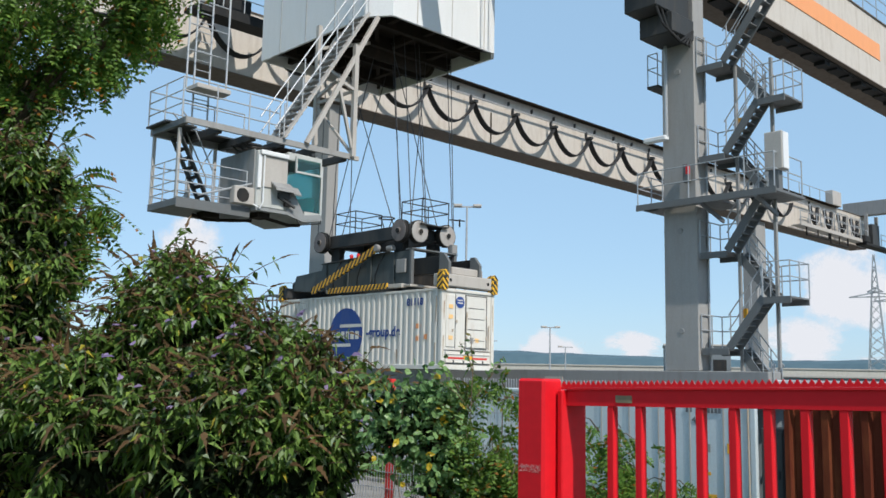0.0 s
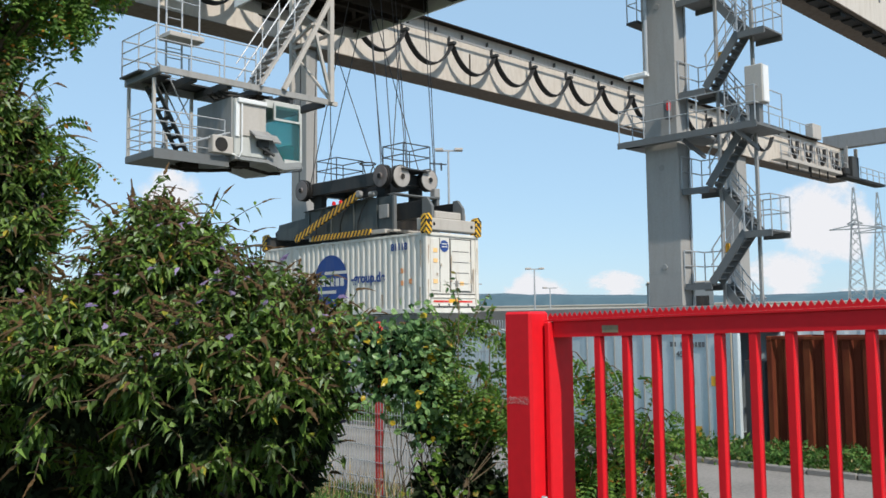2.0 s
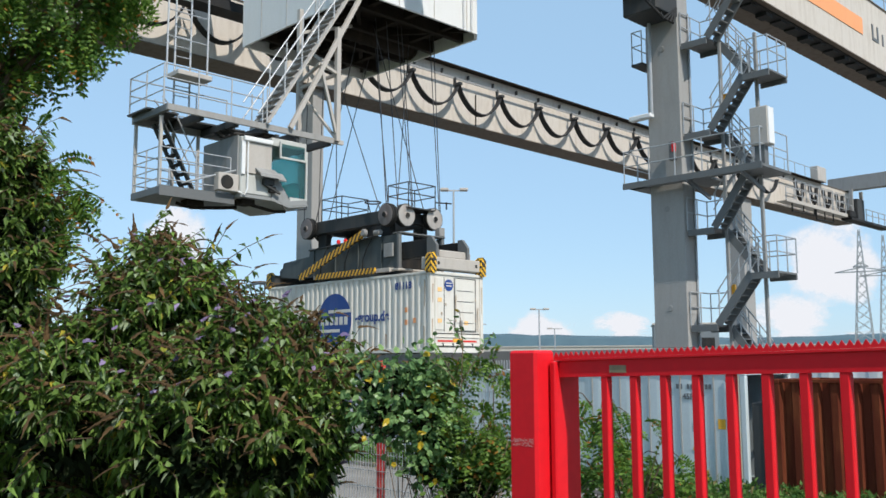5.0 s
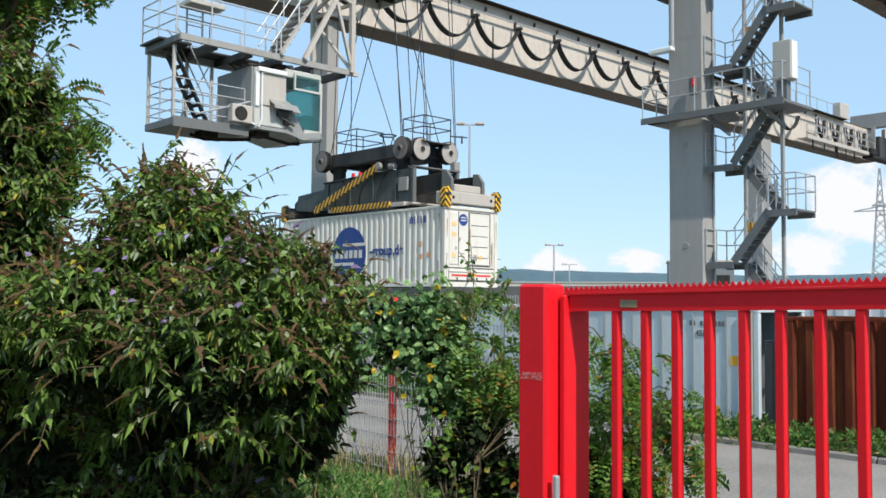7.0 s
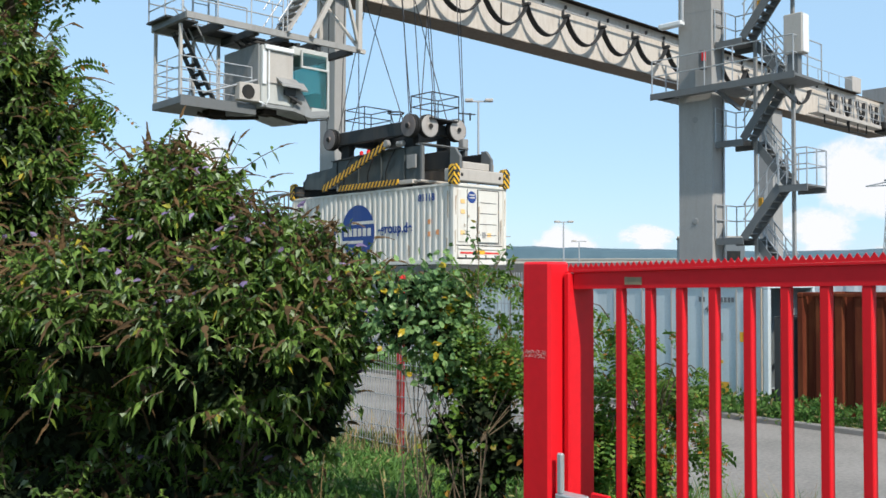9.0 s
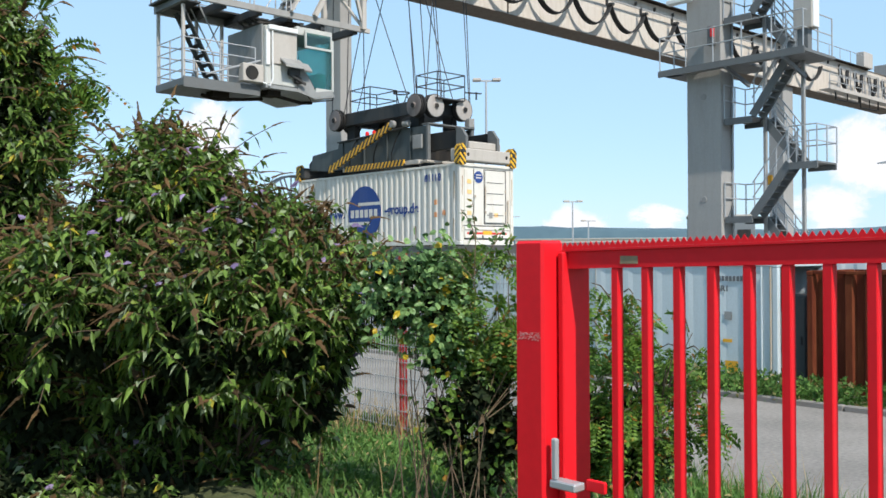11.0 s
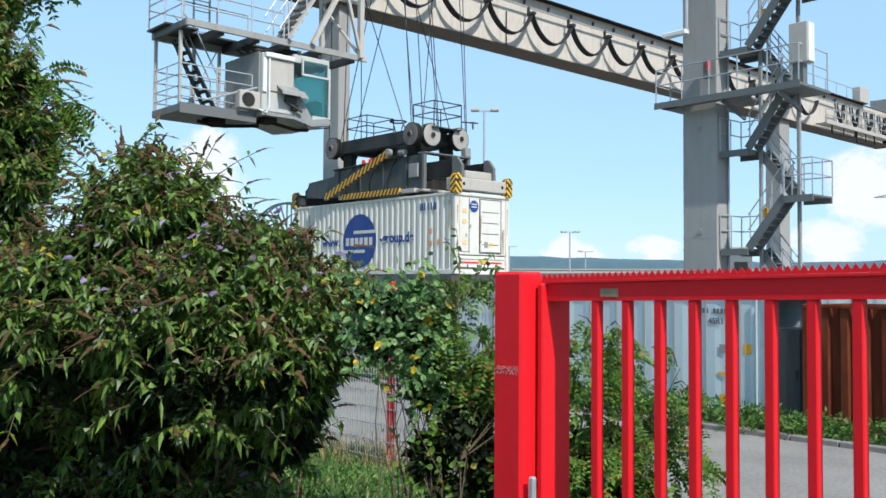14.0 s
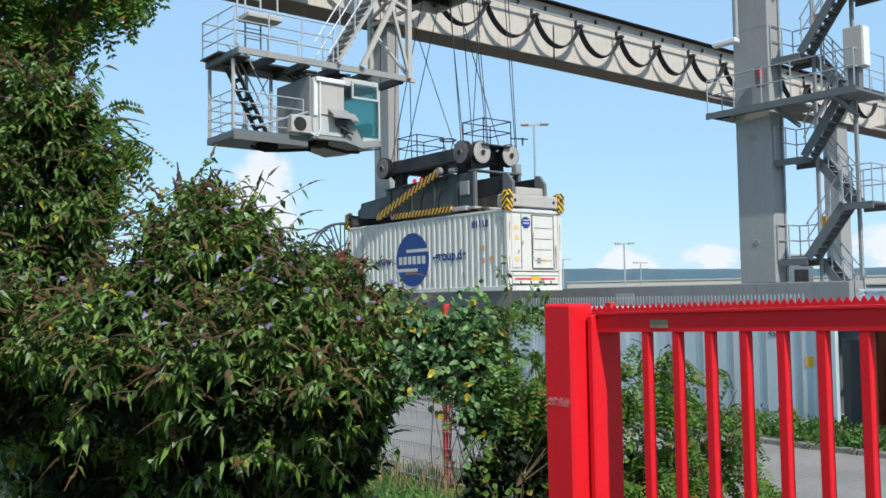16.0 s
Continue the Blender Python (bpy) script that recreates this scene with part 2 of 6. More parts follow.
# ---------------------------------------------------------------- mesh tools
class Mesh:
    """Gathers vertices and faces for one mesh."""
    def __init__(self):
        self.v, self.f, self.smooth = [], [], False

    def add(self, verts, faces):
        o = len(self.v)
        self.v += [tuple(q) for q in verts]
        self.f += [tuple(i + o for i in face) for face in faces]
        return self

    def box(self, a, b, bevel=0.0):
        lo, hi = [min(p, q) for p, q in zip(a, b)], [max(p, q) for p, q in zip(a, b)]
        c = bevel
        if c <= 0:
            vs = [(x, y, z) for z in (lo[2], hi[2]) for y in (lo[1], hi[1]) for x in (lo[0], hi[0])]
            return self.add(vs, [(0, 2, 3, 1), (4, 5, 7, 6), (0, 1, 5, 4), (2, 6, 7, 3), (0, 4, 6, 2), (1, 3, 7, 5)])
        bm = bmesh.new()
        for x in (lo[0], hi[0]):
            for y in (lo[1], hi[1]):
                for z in (lo[2], hi[2]):
                    sx, sy, sz = (1 if x == lo[0] else -1), (1 if y == lo[1] else -1), (1 if z == lo[2] else -1)
                    bm.verts.new((x + sx * c, y + sy * c, z))
                    bm.verts.new((x + sx * c, y, z + sz * c))
                    bm.verts.new((x, y + sy * c, z + sz * c))
        bmesh.ops.convex_hull(bm, input=bm.verts[:])
        bm.verts.index_update()
        self.add([q.co[:] for q in bm.verts], [[q.index for q in fc.verts] for fc in bm.faces])
        bm.free()
        return self

    def beam(self, p, q, w, h=None, up=(0, 0, 1)):
        """A straight bar of rectangular section from p to q."""
        p, q = Vector(p), Vector(q)
        h = w if h is None else h
        d = (q - p).normalized()
        u = Vector(up)
        if abs(d.dot(u)) > 0.98:
            u = Vector((0, 1, 0))
        s_ = d.cross(u).normalized()
        u = s_.cross(d)
        vs = [e_ + s_ * (i * w / 2) + u * (j * h / 2) for e_ in (p, q) for i, j in ((-1, -1), (1, -1), (1, 1), (-1, 1))]
        return self.add(vs, [(3, 2, 1, 0), (4, 5, 6, 7), (0, 1, 5, 4), (1, 2, 6, 5), (2, 3, 7, 6), (3, 0, 4, 7)])

    def tube(self, path, r, n=8, taper=1.0):
        path = [Vector(q) for q in path]
        rings, prev = [], None
        for i, c in enumerate(path):
            d = (path[min(i + 1, len(path) - 1)] - path[max(i - 1, 0)]).normalized()
            s_ = prev - d * prev.dot(d) if prev else d.orthogonal()
            s_.normalize()
            prev = s_
            t_ = d.cross(s_)
            rr = r * (1 + (taper - 1) * i / max(len(path) - 1, 1))
            rings.append([c + (s_ * math.cos(a) + t_ * math.sin(a)) * rr for a in [2 * math.pi * j / n for j in range(n)]])
        fs = [(i * n + j, i * n + (j + 1) % n, (i + 1) * n + (j + 1) % n, (i + 1) * n + j) for i in range(len(path) - 1) for j in range(n)]
        fs += [tuple(range(n))[::-1], tuple((len(path) - 1) * n + j for j in range(n))]
        return self.add([q for ring in rings for q in ring], fs)

    def lathe(self, centre, axis, profile, n=28):
        """A body of revolution: profile rows are (along the axis, radius)."""
        c, d = Vector(centre), Vector(axis).normalized()
        s_ = d.orthogonal().normalized()
        t_ = d.cross(s_)
        vs = [c + d * h_ + (s_ * math.cos(a) + t_ * math.sin(a)) * r_ for h_, r_ in profile for a in [2 * math.pi * j / n for j in range(n)]]
        fs = [(i * n + j, i * n + (j + 1) % n, (i + 1) * n + (j + 1) % n, (i + 1) * n + j) for i in range(len(profile) - 1) for j in range(n)]
        fs += [tuple(range(n))[::-1], tuple((len(profile) - 1) * n + j for j in range(n))]
        return self.add(vs, fs)

    def prism(self, outline, axis, lo, hi):
        """A flat outline (2D rows) pushed along one axis: 0 x, 1 y, 2 z."""
        n = len(outline)
        def put(a, b, c):
            return ((c, a, b), (a, c, b), (a, b, c))[axis]
        vs = [put(a, b, c) for c in (lo, hi) for a, b in outline]
        fs = [tuple(range(n))[::-1], tuple(range(n, 2 * n))] + [(i, (i + 1) % n, n + (i + 1) % n, n + i) for i in range(n)]
        return self.add(vs, fs)

    def data(self, name, mat):
        me = bpy.data.meshes.new(name)
        me.from_pydata(self.v, [], self.f)
        me.materials.append(mat)
        if len(self.v) < 60000 and not self.smooth:
            bm = bmesh.new()
            bm.from_mesh(me)
            bmesh.ops.recalc_face_normals(bm, faces=bm.faces[:])
            bm.to_mesh(me)
            bm.free()
        if self.smooth:
            me.shade_smooth()
        me.update()
        return me


def part(name, m, mat, parent, label=""):
    """One mesh under a thing or a part; m is a Mesh or ready mesh data."""
    me = m.data(name, mat) if isinstance(m, Mesh) else m
    ob = new(name, me)
    ob.parent = parent
    if label:
        ob["label"] = label
    return ob


def thing(name, label, category, at=(0, 0, 0), group="", kind=""):
    ob = new(name)
    ob.location = at
    ob.empty_display_size = 0.2
    return tagged(ob, label, category, group, kind)


def solo(name, m, mat, label, category, group="", kind=""):
    return tagged(new(name, m.data(name, mat)), label, category, group, kind)


def railing(parent, pts, h=1.05, step=1.1, r=0.02, rails=(1.0, 0.55), mat=None, toe=0.0):
    """Tube rails along pts (floor points), with a post mesh at each stop."""
    mat = mat or GALV
    line = lambda q: Mesh().tube([Vector(p) + Vector((0, 0, h * q)) for p in pts], r, 6)
    rail = part("railing", line(rails[0]), mat, parent)
    for q in rails[1:]:
        part("mid_rail", line(q), mat, rail)
    if toe:
        for p, q in zip(pts, pts[1:]):
            part("toe_board", Mesh().beam(Vector(p) + Vector((0, 0, toe / 2)), Vector(q) + Vector((0, 0, toe / 2)), 0.012, toe), mat, rail)
    pm = None
    for i, (p, q) in enumerate(zip(pts, pts[1:])):
        p, q = Vector(p), Vector(q)
        n = max(1, round((q - p).length / step))
        for j in range(n + (1 if i == len(pts) - 2 else 0)):
            if pm is None:
                pm = Mesh().tube([(0, 0, 0), (0, 0, h)], r * 1.05, 6).data("post", mat)
            part("post", pm, mat, rail).location = p.lerp(q, j / n)
    return rail


def lettering(name, text, size, mat, parent, m, label=""):
    cu = bpy.data.curves.new(name, "FONT")
    cu.body, cu.size, cu.extrude, cu.offset = text, size, 0.002, size * 0.03
    tmp = bpy.data.objects.new(name, cu)
    scene.collection.objects.link(tmp)
    bpy.context.view_layer.update()
    me = bpy.data.meshes.new_from_object(tmp.evaluated_get(bpy.context.evaluated_depsgraph_get()))
    bpy.data.objects.remove(tmp)
    me.materials.clear()
    me.materials.append(mat)
    ob = part(name, me, mat, parent, label)
    ob.matrix_basis = m
    return ob

# ---------------------------------------------------------------- ground and distance
def ground_z(x, y):
    """Bank that carries the gate and bushes, falling to the yard."""
    def ease(a, b, t):
        t = min(max((t - a) / (b - a), 0), 1)
        return t * t * (3 - 2 * t)
    z = 1.42 - 0.42 * ease(3.5, 7.0, x) - 1.0 * ease(6.8, 10.6, x)
    return z + 0.05 * noise.noise((x * 0.7, y * 0.7, 0)) * (1 - ease(8, 11, x))


def make_ground():
    xs = [-3000, -400, -60, -20] + [-8 + 0.5 * i for i in range(40)] + [12.5, 16, 30, 80, 300, 1000, 3000]
    ys = [-3000, -400, -60, -20] + [-6 + 0.6 * i for i in range(60)] + [34, 60, 150, 500, 1500, 3500]
    m = Mesh()
    m.v = [(x, y, ground_z(x, y)) for y in ys for x in xs]
    n = len(xs)
    m.f = [(j * n + i, j * n + i + 1, (j + 1) * n + i + 1, (j + 1) * n + i) for j in range(len(ys) - 1) for i in range(n - 1)]
    m.smooth = True
    return solo("ground", m, SOIL, "weedy green soil bank falling to the freight yard", "ground", kind="structure")


make_ground()
yard = Mesh().box((10.9, -40, -0.05), (18.0, 60, 0.006))
solo("road", yard, ASPH, "pale worn asphalt lane through the yard", "road", kind="structure")
yard = Mesh().box((23.5, -40, -0.05), (120, 200, 0.008))
solo("pavement", yard, ASPH, "pale worn asphalt of the crane yard", "pavement", kind="structure")
kerb = thing("kerb", "grey concrete kerb along a weedy verge", "kerb", kind="structure")
stone = Mesh().box((18.0, 0.01, -0.1), (18.16, 0.99, 0.12), 0.02).data("kerb_stone", KERB)
for i in range(44):
    part("kerb_stone", stone, KERB, kerb).location = (0, -4 + i, 0)

def ridge(name, dist, lo, hi, seed, mat, a0, a1, label):
    """A far wooded ridge as a solid, uneven body."""
    m, n = Mesh(), 160
    for i in range(n + 1):
        a = radians(a0 + (a1 - a0) * i / n)
        ends = min(1.0, i / 30, (n - i) / 22)
        h_ = lo + (hi - lo) * (0.5 + 0.5 * noise.noise((i * 0.045, seed, 0))) + 5 * noise.noise((i * 0.5, seed, 3))
        h_ *= ends * ends * (3 - 2 * ends)
        x, y = math.sin(a), math.cos(a)
        m.v += [(x * dist, y * dist, -2), (x * (dist + 60), y * (dist + 60), h_ * 0.8), (x * (dist + 260), y * (dist + 260), h_), (x * (dist + 500), y * (dist + 500), -2)]
    m.f = [(i * 4 + j, i * 4 + 4 + j, i * 4 + 5 + j, i * 4 + 1 + j) for i in range(n) for j in range(3)]
    m.smooth = True
    return solo(name, m, mat, label, "backdrop", kind="structure")


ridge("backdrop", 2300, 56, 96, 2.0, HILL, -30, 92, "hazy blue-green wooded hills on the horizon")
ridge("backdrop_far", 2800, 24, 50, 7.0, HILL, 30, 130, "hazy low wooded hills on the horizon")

CLOUD, cn, ck, cp = material("cumulus")
ctc = cn.new("ShaderNodeTexCoord")
coi = cn.new("ShaderNodeObjectInfo")
cno = cn.new("ShaderNodeTexNoise")
cno.noise_dimensions = "4D"
cno.inputs["Scale"].default_value, cno.inputs["Detail"].default_value, cno.inputs["Roughness"].default_value = 2.6, 7, 0.6
cmul = cn.new("ShaderNodeMath")
cmul.operation = "MULTIPLY"
cmul.inputs[1].default_value = 40
ck.new(coi.outputs["Random"], cmul.inputs[0])
ck.new(cmul.outputs[0], cno.inputs["W"])
ck.new(ctc.outputs["Generated"], cno.inputs["Vector"])
cgr = cn.new("ShaderNodeTexGradient")
cgr.gradient_type = "SPHERICAL"
cmp_ = cn.new("ShaderNodeMapping")
cmp_.inputs["Location"].default_value = (-1.0, -1.0, -0.6)
cmp_.inputs["Scale"].default_value = (2.0, 2.0, 1.7)
ck.new(ctc.outputs["Generated"], cmp_.inputs["Vector"])
ck.new(cmp_.outputs[0], cgr.inputs["Vector"])
csum = cn.new("ShaderNodeMath")
csum.operation = "MULTIPLY_ADD"
csum.inputs[1].default_value = 1.5
ck.new(cno.outputs[0], csum.inputs[0])
ck.new(cgr.outputs["Fac"], csum.inputs[2])
cmr = cn.new("ShaderNodeMapRange")
cmr.interpolation_type = "SMOOTHSTEP"
cmr.inputs["From Min"].default_value, cmr.inputs["From Max"].default_value = 0.98, 1.30
ck.new(csum.outputs[0], cmr.inputs["Value"])
cedge = cn.new("ShaderNodeMath")
cedge.operation = "MULTIPLY"
cfade = cn.new("ShaderNodeMapRange")
cfade.inputs["From Min"].default_value, cfade.inputs["From Max"].default_value = 0.0, 0.25
ck.new(cgr.outputs["Fac"], cfade.inputs["Value"])
ck.new(cmr.outputs[0], cedge.inputs[0])
ck.new(cfade.outputs[0], cedge.inputs[1])
cem = cn.new("ShaderNodeEmission")
cem.inputs["Color"].default_value, cem.inputs["Strength"].default_value = (0.95, 0.96, 1.0, 1), 1.0
ctr = cn.new("ShaderNodeBsdfTransparent")
cmx = cn.new("ShaderNodeMixShader")
ck.new(cedge.outputs[0], cmx.inputs[0])
ck.new(ctr.outputs[0], cmx.inputs[1])
ck.new(cem.outputs[0], cmx.inputs[2])
ck.new(cmx.outputs[0], cn["Material Output"].inputs["Surface"])


def cloud(at, w, h):
    """A far cumulus: a flat sheet of sky across the line of sight."""
    at = Vector(at)
    side = Vector((at.y, -at.x, 0)).normalized()
    m, n = Mesh(), 10
    m.v = [tuple(at + side * (w * (i / n - 0.5)) + Vector((0, 0, h * (j / n - 0.5)))) for j in range(n + 1) for i in range(n + 1)]
    m.f = [(j * (n + 1) + i, j * (n + 1) + i + 1, (j + 1) * (n + 1) + i + 1, (j + 1) * (n + 1) + i) for j in range(n) for i in range(n)]
    m.smooth = True
    ob = solo("backdrop_cloud", m, CLOUD, "white cumulus cloud low in a blue sky", "cloud", kind="structure")
    ob.visible_shadow = False
    return ob


cloud((2488.86, 2048.31, 119.15), 460, 190)
cloud((2781.50, 1906.65, 155.91), 400, 130)
cloud((3221.53, 1334.24, 405.67), 640, 420)
cloud((3325.23, 1527.14, 197.31), 560, 240)
cloud((1544.0, 2922.0, 440.0), 520, 420)
cloud((2127.72, 2529.34, 97.42), 420, 130)
cloud((3426.46, 1302.84, 70.74), 560, 160)

# ---------------------------------------------------------------- gantry crane
XA0, XA1, XB0, XB1 = 25.2, 25.86, 67.6, 69.2      # legs on the two rails
YN0, YN1, YF0, YF1 = 14.64, 16.25, 34.4, 36.0     # near and far girder
ZG0, ZG1 = 16.35, 19.35                            # girders, underside and top

crane = thing("gantry_crane", "grey steel gantry crane over a container yard", "crane", (25.5, 25, 0))
ORIGIN = Matrix.Translation((-25.5, -25, 0))
def cpart(name, m, mat, label="", parent=None):
    ob = part(name, m, mat, parent or crane, label)
    if parent is None:
        ob.matrix_parent_inverse = ORIGIN
    return ob


def make_leg(x0, x1, y0, y1, top):
    return Mesh().box((x0, y0, 3.56), (x1, y1, top), 0.02)


for x0, x1 in ((XA0, XA1), (XB0, XB1)):
    for y0, y1 in ((14.9, 16.1), (34.7, 35.9)):
        lg = cpart("leg", make_leg(x0, x1, y0, y1, ZG0 - 0.045), LEGP)
        for z in (4.6, 8.0, 11.4, 14.4):
            part("weld_seam", Mesh().box((x0 - 0.004, y0 - 0.004, z), (x1 + 0.004, y1 + 0.004, z + 0.02)), LEGP, lg)
for x0, x1 in ((XA0, XA1), (XB0, XB1)):
    cpart("sill_beam", Mesh().box((x0 - 0.1, 12.6, 2.3), (x0 + 0.75, 37.8, 3.55), 0.02), GREY)
    for y in (13.6, 17.2, 33.6, 37.0):
        b = cpart("bogie", Mesh().box((x0 - 0.05, y - 1.2, 0.55), (x0 + 0.65, y + 1.2, 1.3), 0.05).box((x0 + 0.1, y - 0.35, 1.28), (x0 + 0.5, y + 0.35, 2.32)), GREYD)
        for dy in (-0.7, 0.7):
            w = part("wheel", Mesh().lathe((x0 + 0.18, y + dy, 0.40), (1, 0, 0), [(0, 0.36), (0.02, 0.40), (0.06, 0.40), (0.07, 0.34), (0.2, 0.34), (0.21, 0.40), (0.25, 0.40)]), BLACK, b)
cpart("maintenance_panel", Mesh().box((XA0 - 0.13, 20.2, 2.7), (XA0 - 0.102, 21.0, 3.3), 0.008), LIGHT)
for x in (XA0 + 0.3, XB0 + 0.3):
    tagged(solo("crane_rail", Mesh().box((x - 0.05, -60, -0.02), (x + 0.05, 160, 0.06)), UNDER, "worn steel crane rail set in the yard", "rail", "crane rails"))


def make_girder(y0, y1, x0, x1, label):
    """Box girder of plates: webs, flanges standing proud, an end plate."""
    t = 0.035
    g = cpart("girder", Mesh().box((x0, y0 + 0.06 - t, ZG0), (x1, y0 + 0.06 + t, ZG1)), GIRD, label)
    part("web", Mesh().box((x0, y1 - 0.06 - t, ZG0), (x1, y1 - 0.06 + t, ZG1)), GIRD, g)
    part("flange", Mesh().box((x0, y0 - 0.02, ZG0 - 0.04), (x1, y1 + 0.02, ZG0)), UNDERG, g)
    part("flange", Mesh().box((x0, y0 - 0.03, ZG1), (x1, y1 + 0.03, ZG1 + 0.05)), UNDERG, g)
    part("end_plate", Mesh().box((x0 - 0.04, y0 - 0.025, ZG0), (x0, y1 + 0.025, ZG1)), GIRD, g)
    return g


gn_ = make_girder(YN0, YN1, 21.5, 89, "light grey box girder with an orange band")
gf_ = make_girder(YF0, YF1, 4.0, 89, "light grey box girder hung with festoon cables")
for y0, y1 in ((YN0, YN1), (YF0, YF1)):
    cpart("trolley_rail", Mesh().box((16, (y0 + y1) / 2 - 0.04, ZG1 + 0.05), (76, (y0 + y1) / 2 + 0.04, ZG1 + 0.17)), UNDER)
cpart("walkway_edge", Mesh().box((22.4, YF0 - 0.45, ZG1 - 0.02), (82, YF0 - 0.03, ZG1 + 0.04)), UNDER)
cpart("tie_beam", Mesh().box((87.7, YN0, ZG1 + 0.052), (88.6, YF1, ZG1 + 1.4), 0.02), GREY)
# stiffener stubs and bolted splice on the far girder, along its upper third
for i in range(27):
    x = 23.2 + 2.05 * i
    part("bracket", Mesh().box((x, YF0 - 0.20, 18.86), (x + 0.05, YF0 - 0.03, 19.1)), GREYD, gf_)
part("cable_channel", Mesh().box((22.5, YF0 - 0.33, 18.62), (88.5, YF0 - 0.26, 18.72)), GREY, gf_)
part("seam", Mesh().box((36.2, YF0 - 0.02, ZG0 + 0.02), (36.28, YF0 + 0.0, 18.2)), UNDER, gf_)
# painted band and company lettering as bars
part("painted_band", Mesh().box((27.0, YN0 - 0.005, 17.5), (40.4, YN0 + 0.02, 18.25)), ORANGE, gn_, "orange painted band")
for i, w in enumerate((0.16, 0.16, 0.16)):
    part("lettering_bar", Mesh().box((41.5 + i * 0.6, YN0 - 0.004, 17.55), (41.5 + i * 0.6 + w, YN0 + 0.02, 18.3 - 0.2 * (i > 1))), TEXTG, gn_)
part("lettering_bar", Mesh().box((41.66, YN0 - 0.004, 17.55), (42.1, YN0 + 0.02, 17.7)), TEXTG, gn_)
m = Mesh()
for i in range(34):
    x = 28 + i * 1.2
    m.box((x, YN0 + 0.25, ZG0 - 0.2 - 0.08 * (i % 3 == 0)), (x + 0.5, YN0 + 0.7, ZG0 - 0.041))
part("cable_tray", m.box((27, YN0 + 0.2, ZG0 - 0.12), (70, YN0 + 0.75, ZG0 - 0.0412)), BLACK, gn_)
railing(gn_, [(30, YN0 + 0.1, ZG1 + 0.05), (60, YN0 + 0.1, ZG1 + 0.05)], 1.1, 1.5)
# head of the leg under the near girder: service boxes and hoses
cpart("head_box", Mesh().box((23.2, 15.0, 14.9), (25.15, 16.2, 16.3), 0.03), GREYD)
cpart("head_box", Mesh().box((23.9, 14.85, 14.2), (25.17, 16.1, 14.88), 0.03), GREYD)
for k_ in range(4):
    cpart("hose", Mesh().tube([(23.3 + 0.3 * k_, 15.1, 15), (23.4 + 0.3 * k_, 14.9, 14.3 - 0.1 * k_), (24.2 + 0.2 * k_, 14.8, 13.9), (25.1, 14.85, 14.5)], 0.04, 6), BLACK)

def festoon(x0, x1, drop, n=16):
    """A flat bunch of round cables, side by side, hanging between two carriers."""
    m = Mesh()
    sec = [(0.045 * k_, 0.055 if k_ % 2 else 0.035) for k_ in range(9)]
    sec += [(a, -b) for a, b in reversed(sec)]
    c = len(sec)
    for i in range(n + 1):
        t = i / n
        sag = (1 - (2 * t - 1) ** 2) ** 0.8
        for a, b in sec:
            m.v.append((x0 + (x1 - x0) * t, YF0 - 0.74 + a, 18.25 + b - (drop + 0.08 * a) * sag))
    m.f = [(i * c + j, i * c + (j + 1) % c, i * c + c + (j + 1) % c, i * c + c + j) for i in range(n) for j in range(c)]
    m.smooth = True
    return m


fest = thing("festoon_cable", "black festoon cables hanging in loops along a girder", "cable", (25.5, 25, 0))
step_ = 3.45
for i in range(13):
    x = 27.35 + step_ * i
    lp = part("cable_loop", festoon(x, x + step_, 1.4 if i < 8 else 1.3), TYRE, fest)
    lp.matrix_parent_inverse = ORIGIN
    ca = part("carrier", Mesh().box((x - 0.12, YF0 - 0.82, 18.17), (x + 0.12, YF0 - 0.3, 18.33), 0.02).box((x - 0.05, YF0 - 0.4, 18.25), (x + 0.05, YF0 - 0.25, 18.7)), GREYD, fest)
    ca.matrix_parent_inverse = ORIGIN
for x in (18.0, 21.1, 24.2, 14.8, 11.6):
    lp = part("cable_loop", festoon(x, x + 3.1, 1.3), TYRE, fest)
    lp.matrix_parent_inverse = ORIGIN

# far end of the girder: service cradle with railings
cr_ = cpart("service_platform", Mesh().box((72.5, 33.2, 16.42), (86.4, 34.1, 16.5)).box((72.5, 33.2, 16.5), (86.4, 33.24, 16.72)), LIGHT)
railing(cr_, [(72.5, 33.25, 16.5), (86.4, 33.25, 16.5)], 1.15, 1.5, 0.035)
for x0, x1, z in ((73.9, 78.3, 15.75), (78.6, 82.2, 15.55)):
    part("hanger_frame", Mesh().tube([(x0, 33.4, 16.42), (x0, 33.4, z), (x1, 33.4, z + 0.1), (x1, 33.4, 16.42)], 0.07, 6).tube([((x0 + x1) / 2, 33.4, 16.42), ((x0 + x1) / 2, 33.4, z)], 0.05, 6), BLACK, cr_)
for x in (74.6, 77.4, 80.2, 83.0):
    part("cable_frame", Mesh().tube([(x, 33.35, 16.5), (x, 33.35, 18.5), (x + 2.0, 33.35, 18.5), (x + 2.0, 33.35, 16.5)], 0.05, 6).tube([(x, 33.35, 17.8), (x + 2.0, 33.35, 17.8)], 0.04, 6), GALV, cr_)
    part("cable_loop", Mesh().tube([(x + 0.3, 33.5, 18.4), (x + 0.5, 33.45, 17.5), (x + 1.0, 33.42, 16.9), (x + 1.5, 33.45, 17.3), (x + 1.7, 33.5, 18.4)], 0.16, 8), TYRE, cr_)
part("cabinet", Mesh().box((80.6, 33.9, ZG1 + 0.06), (82.4, 34.6, ZG1 + 1.4), 0.03), LIGHT, cr_)
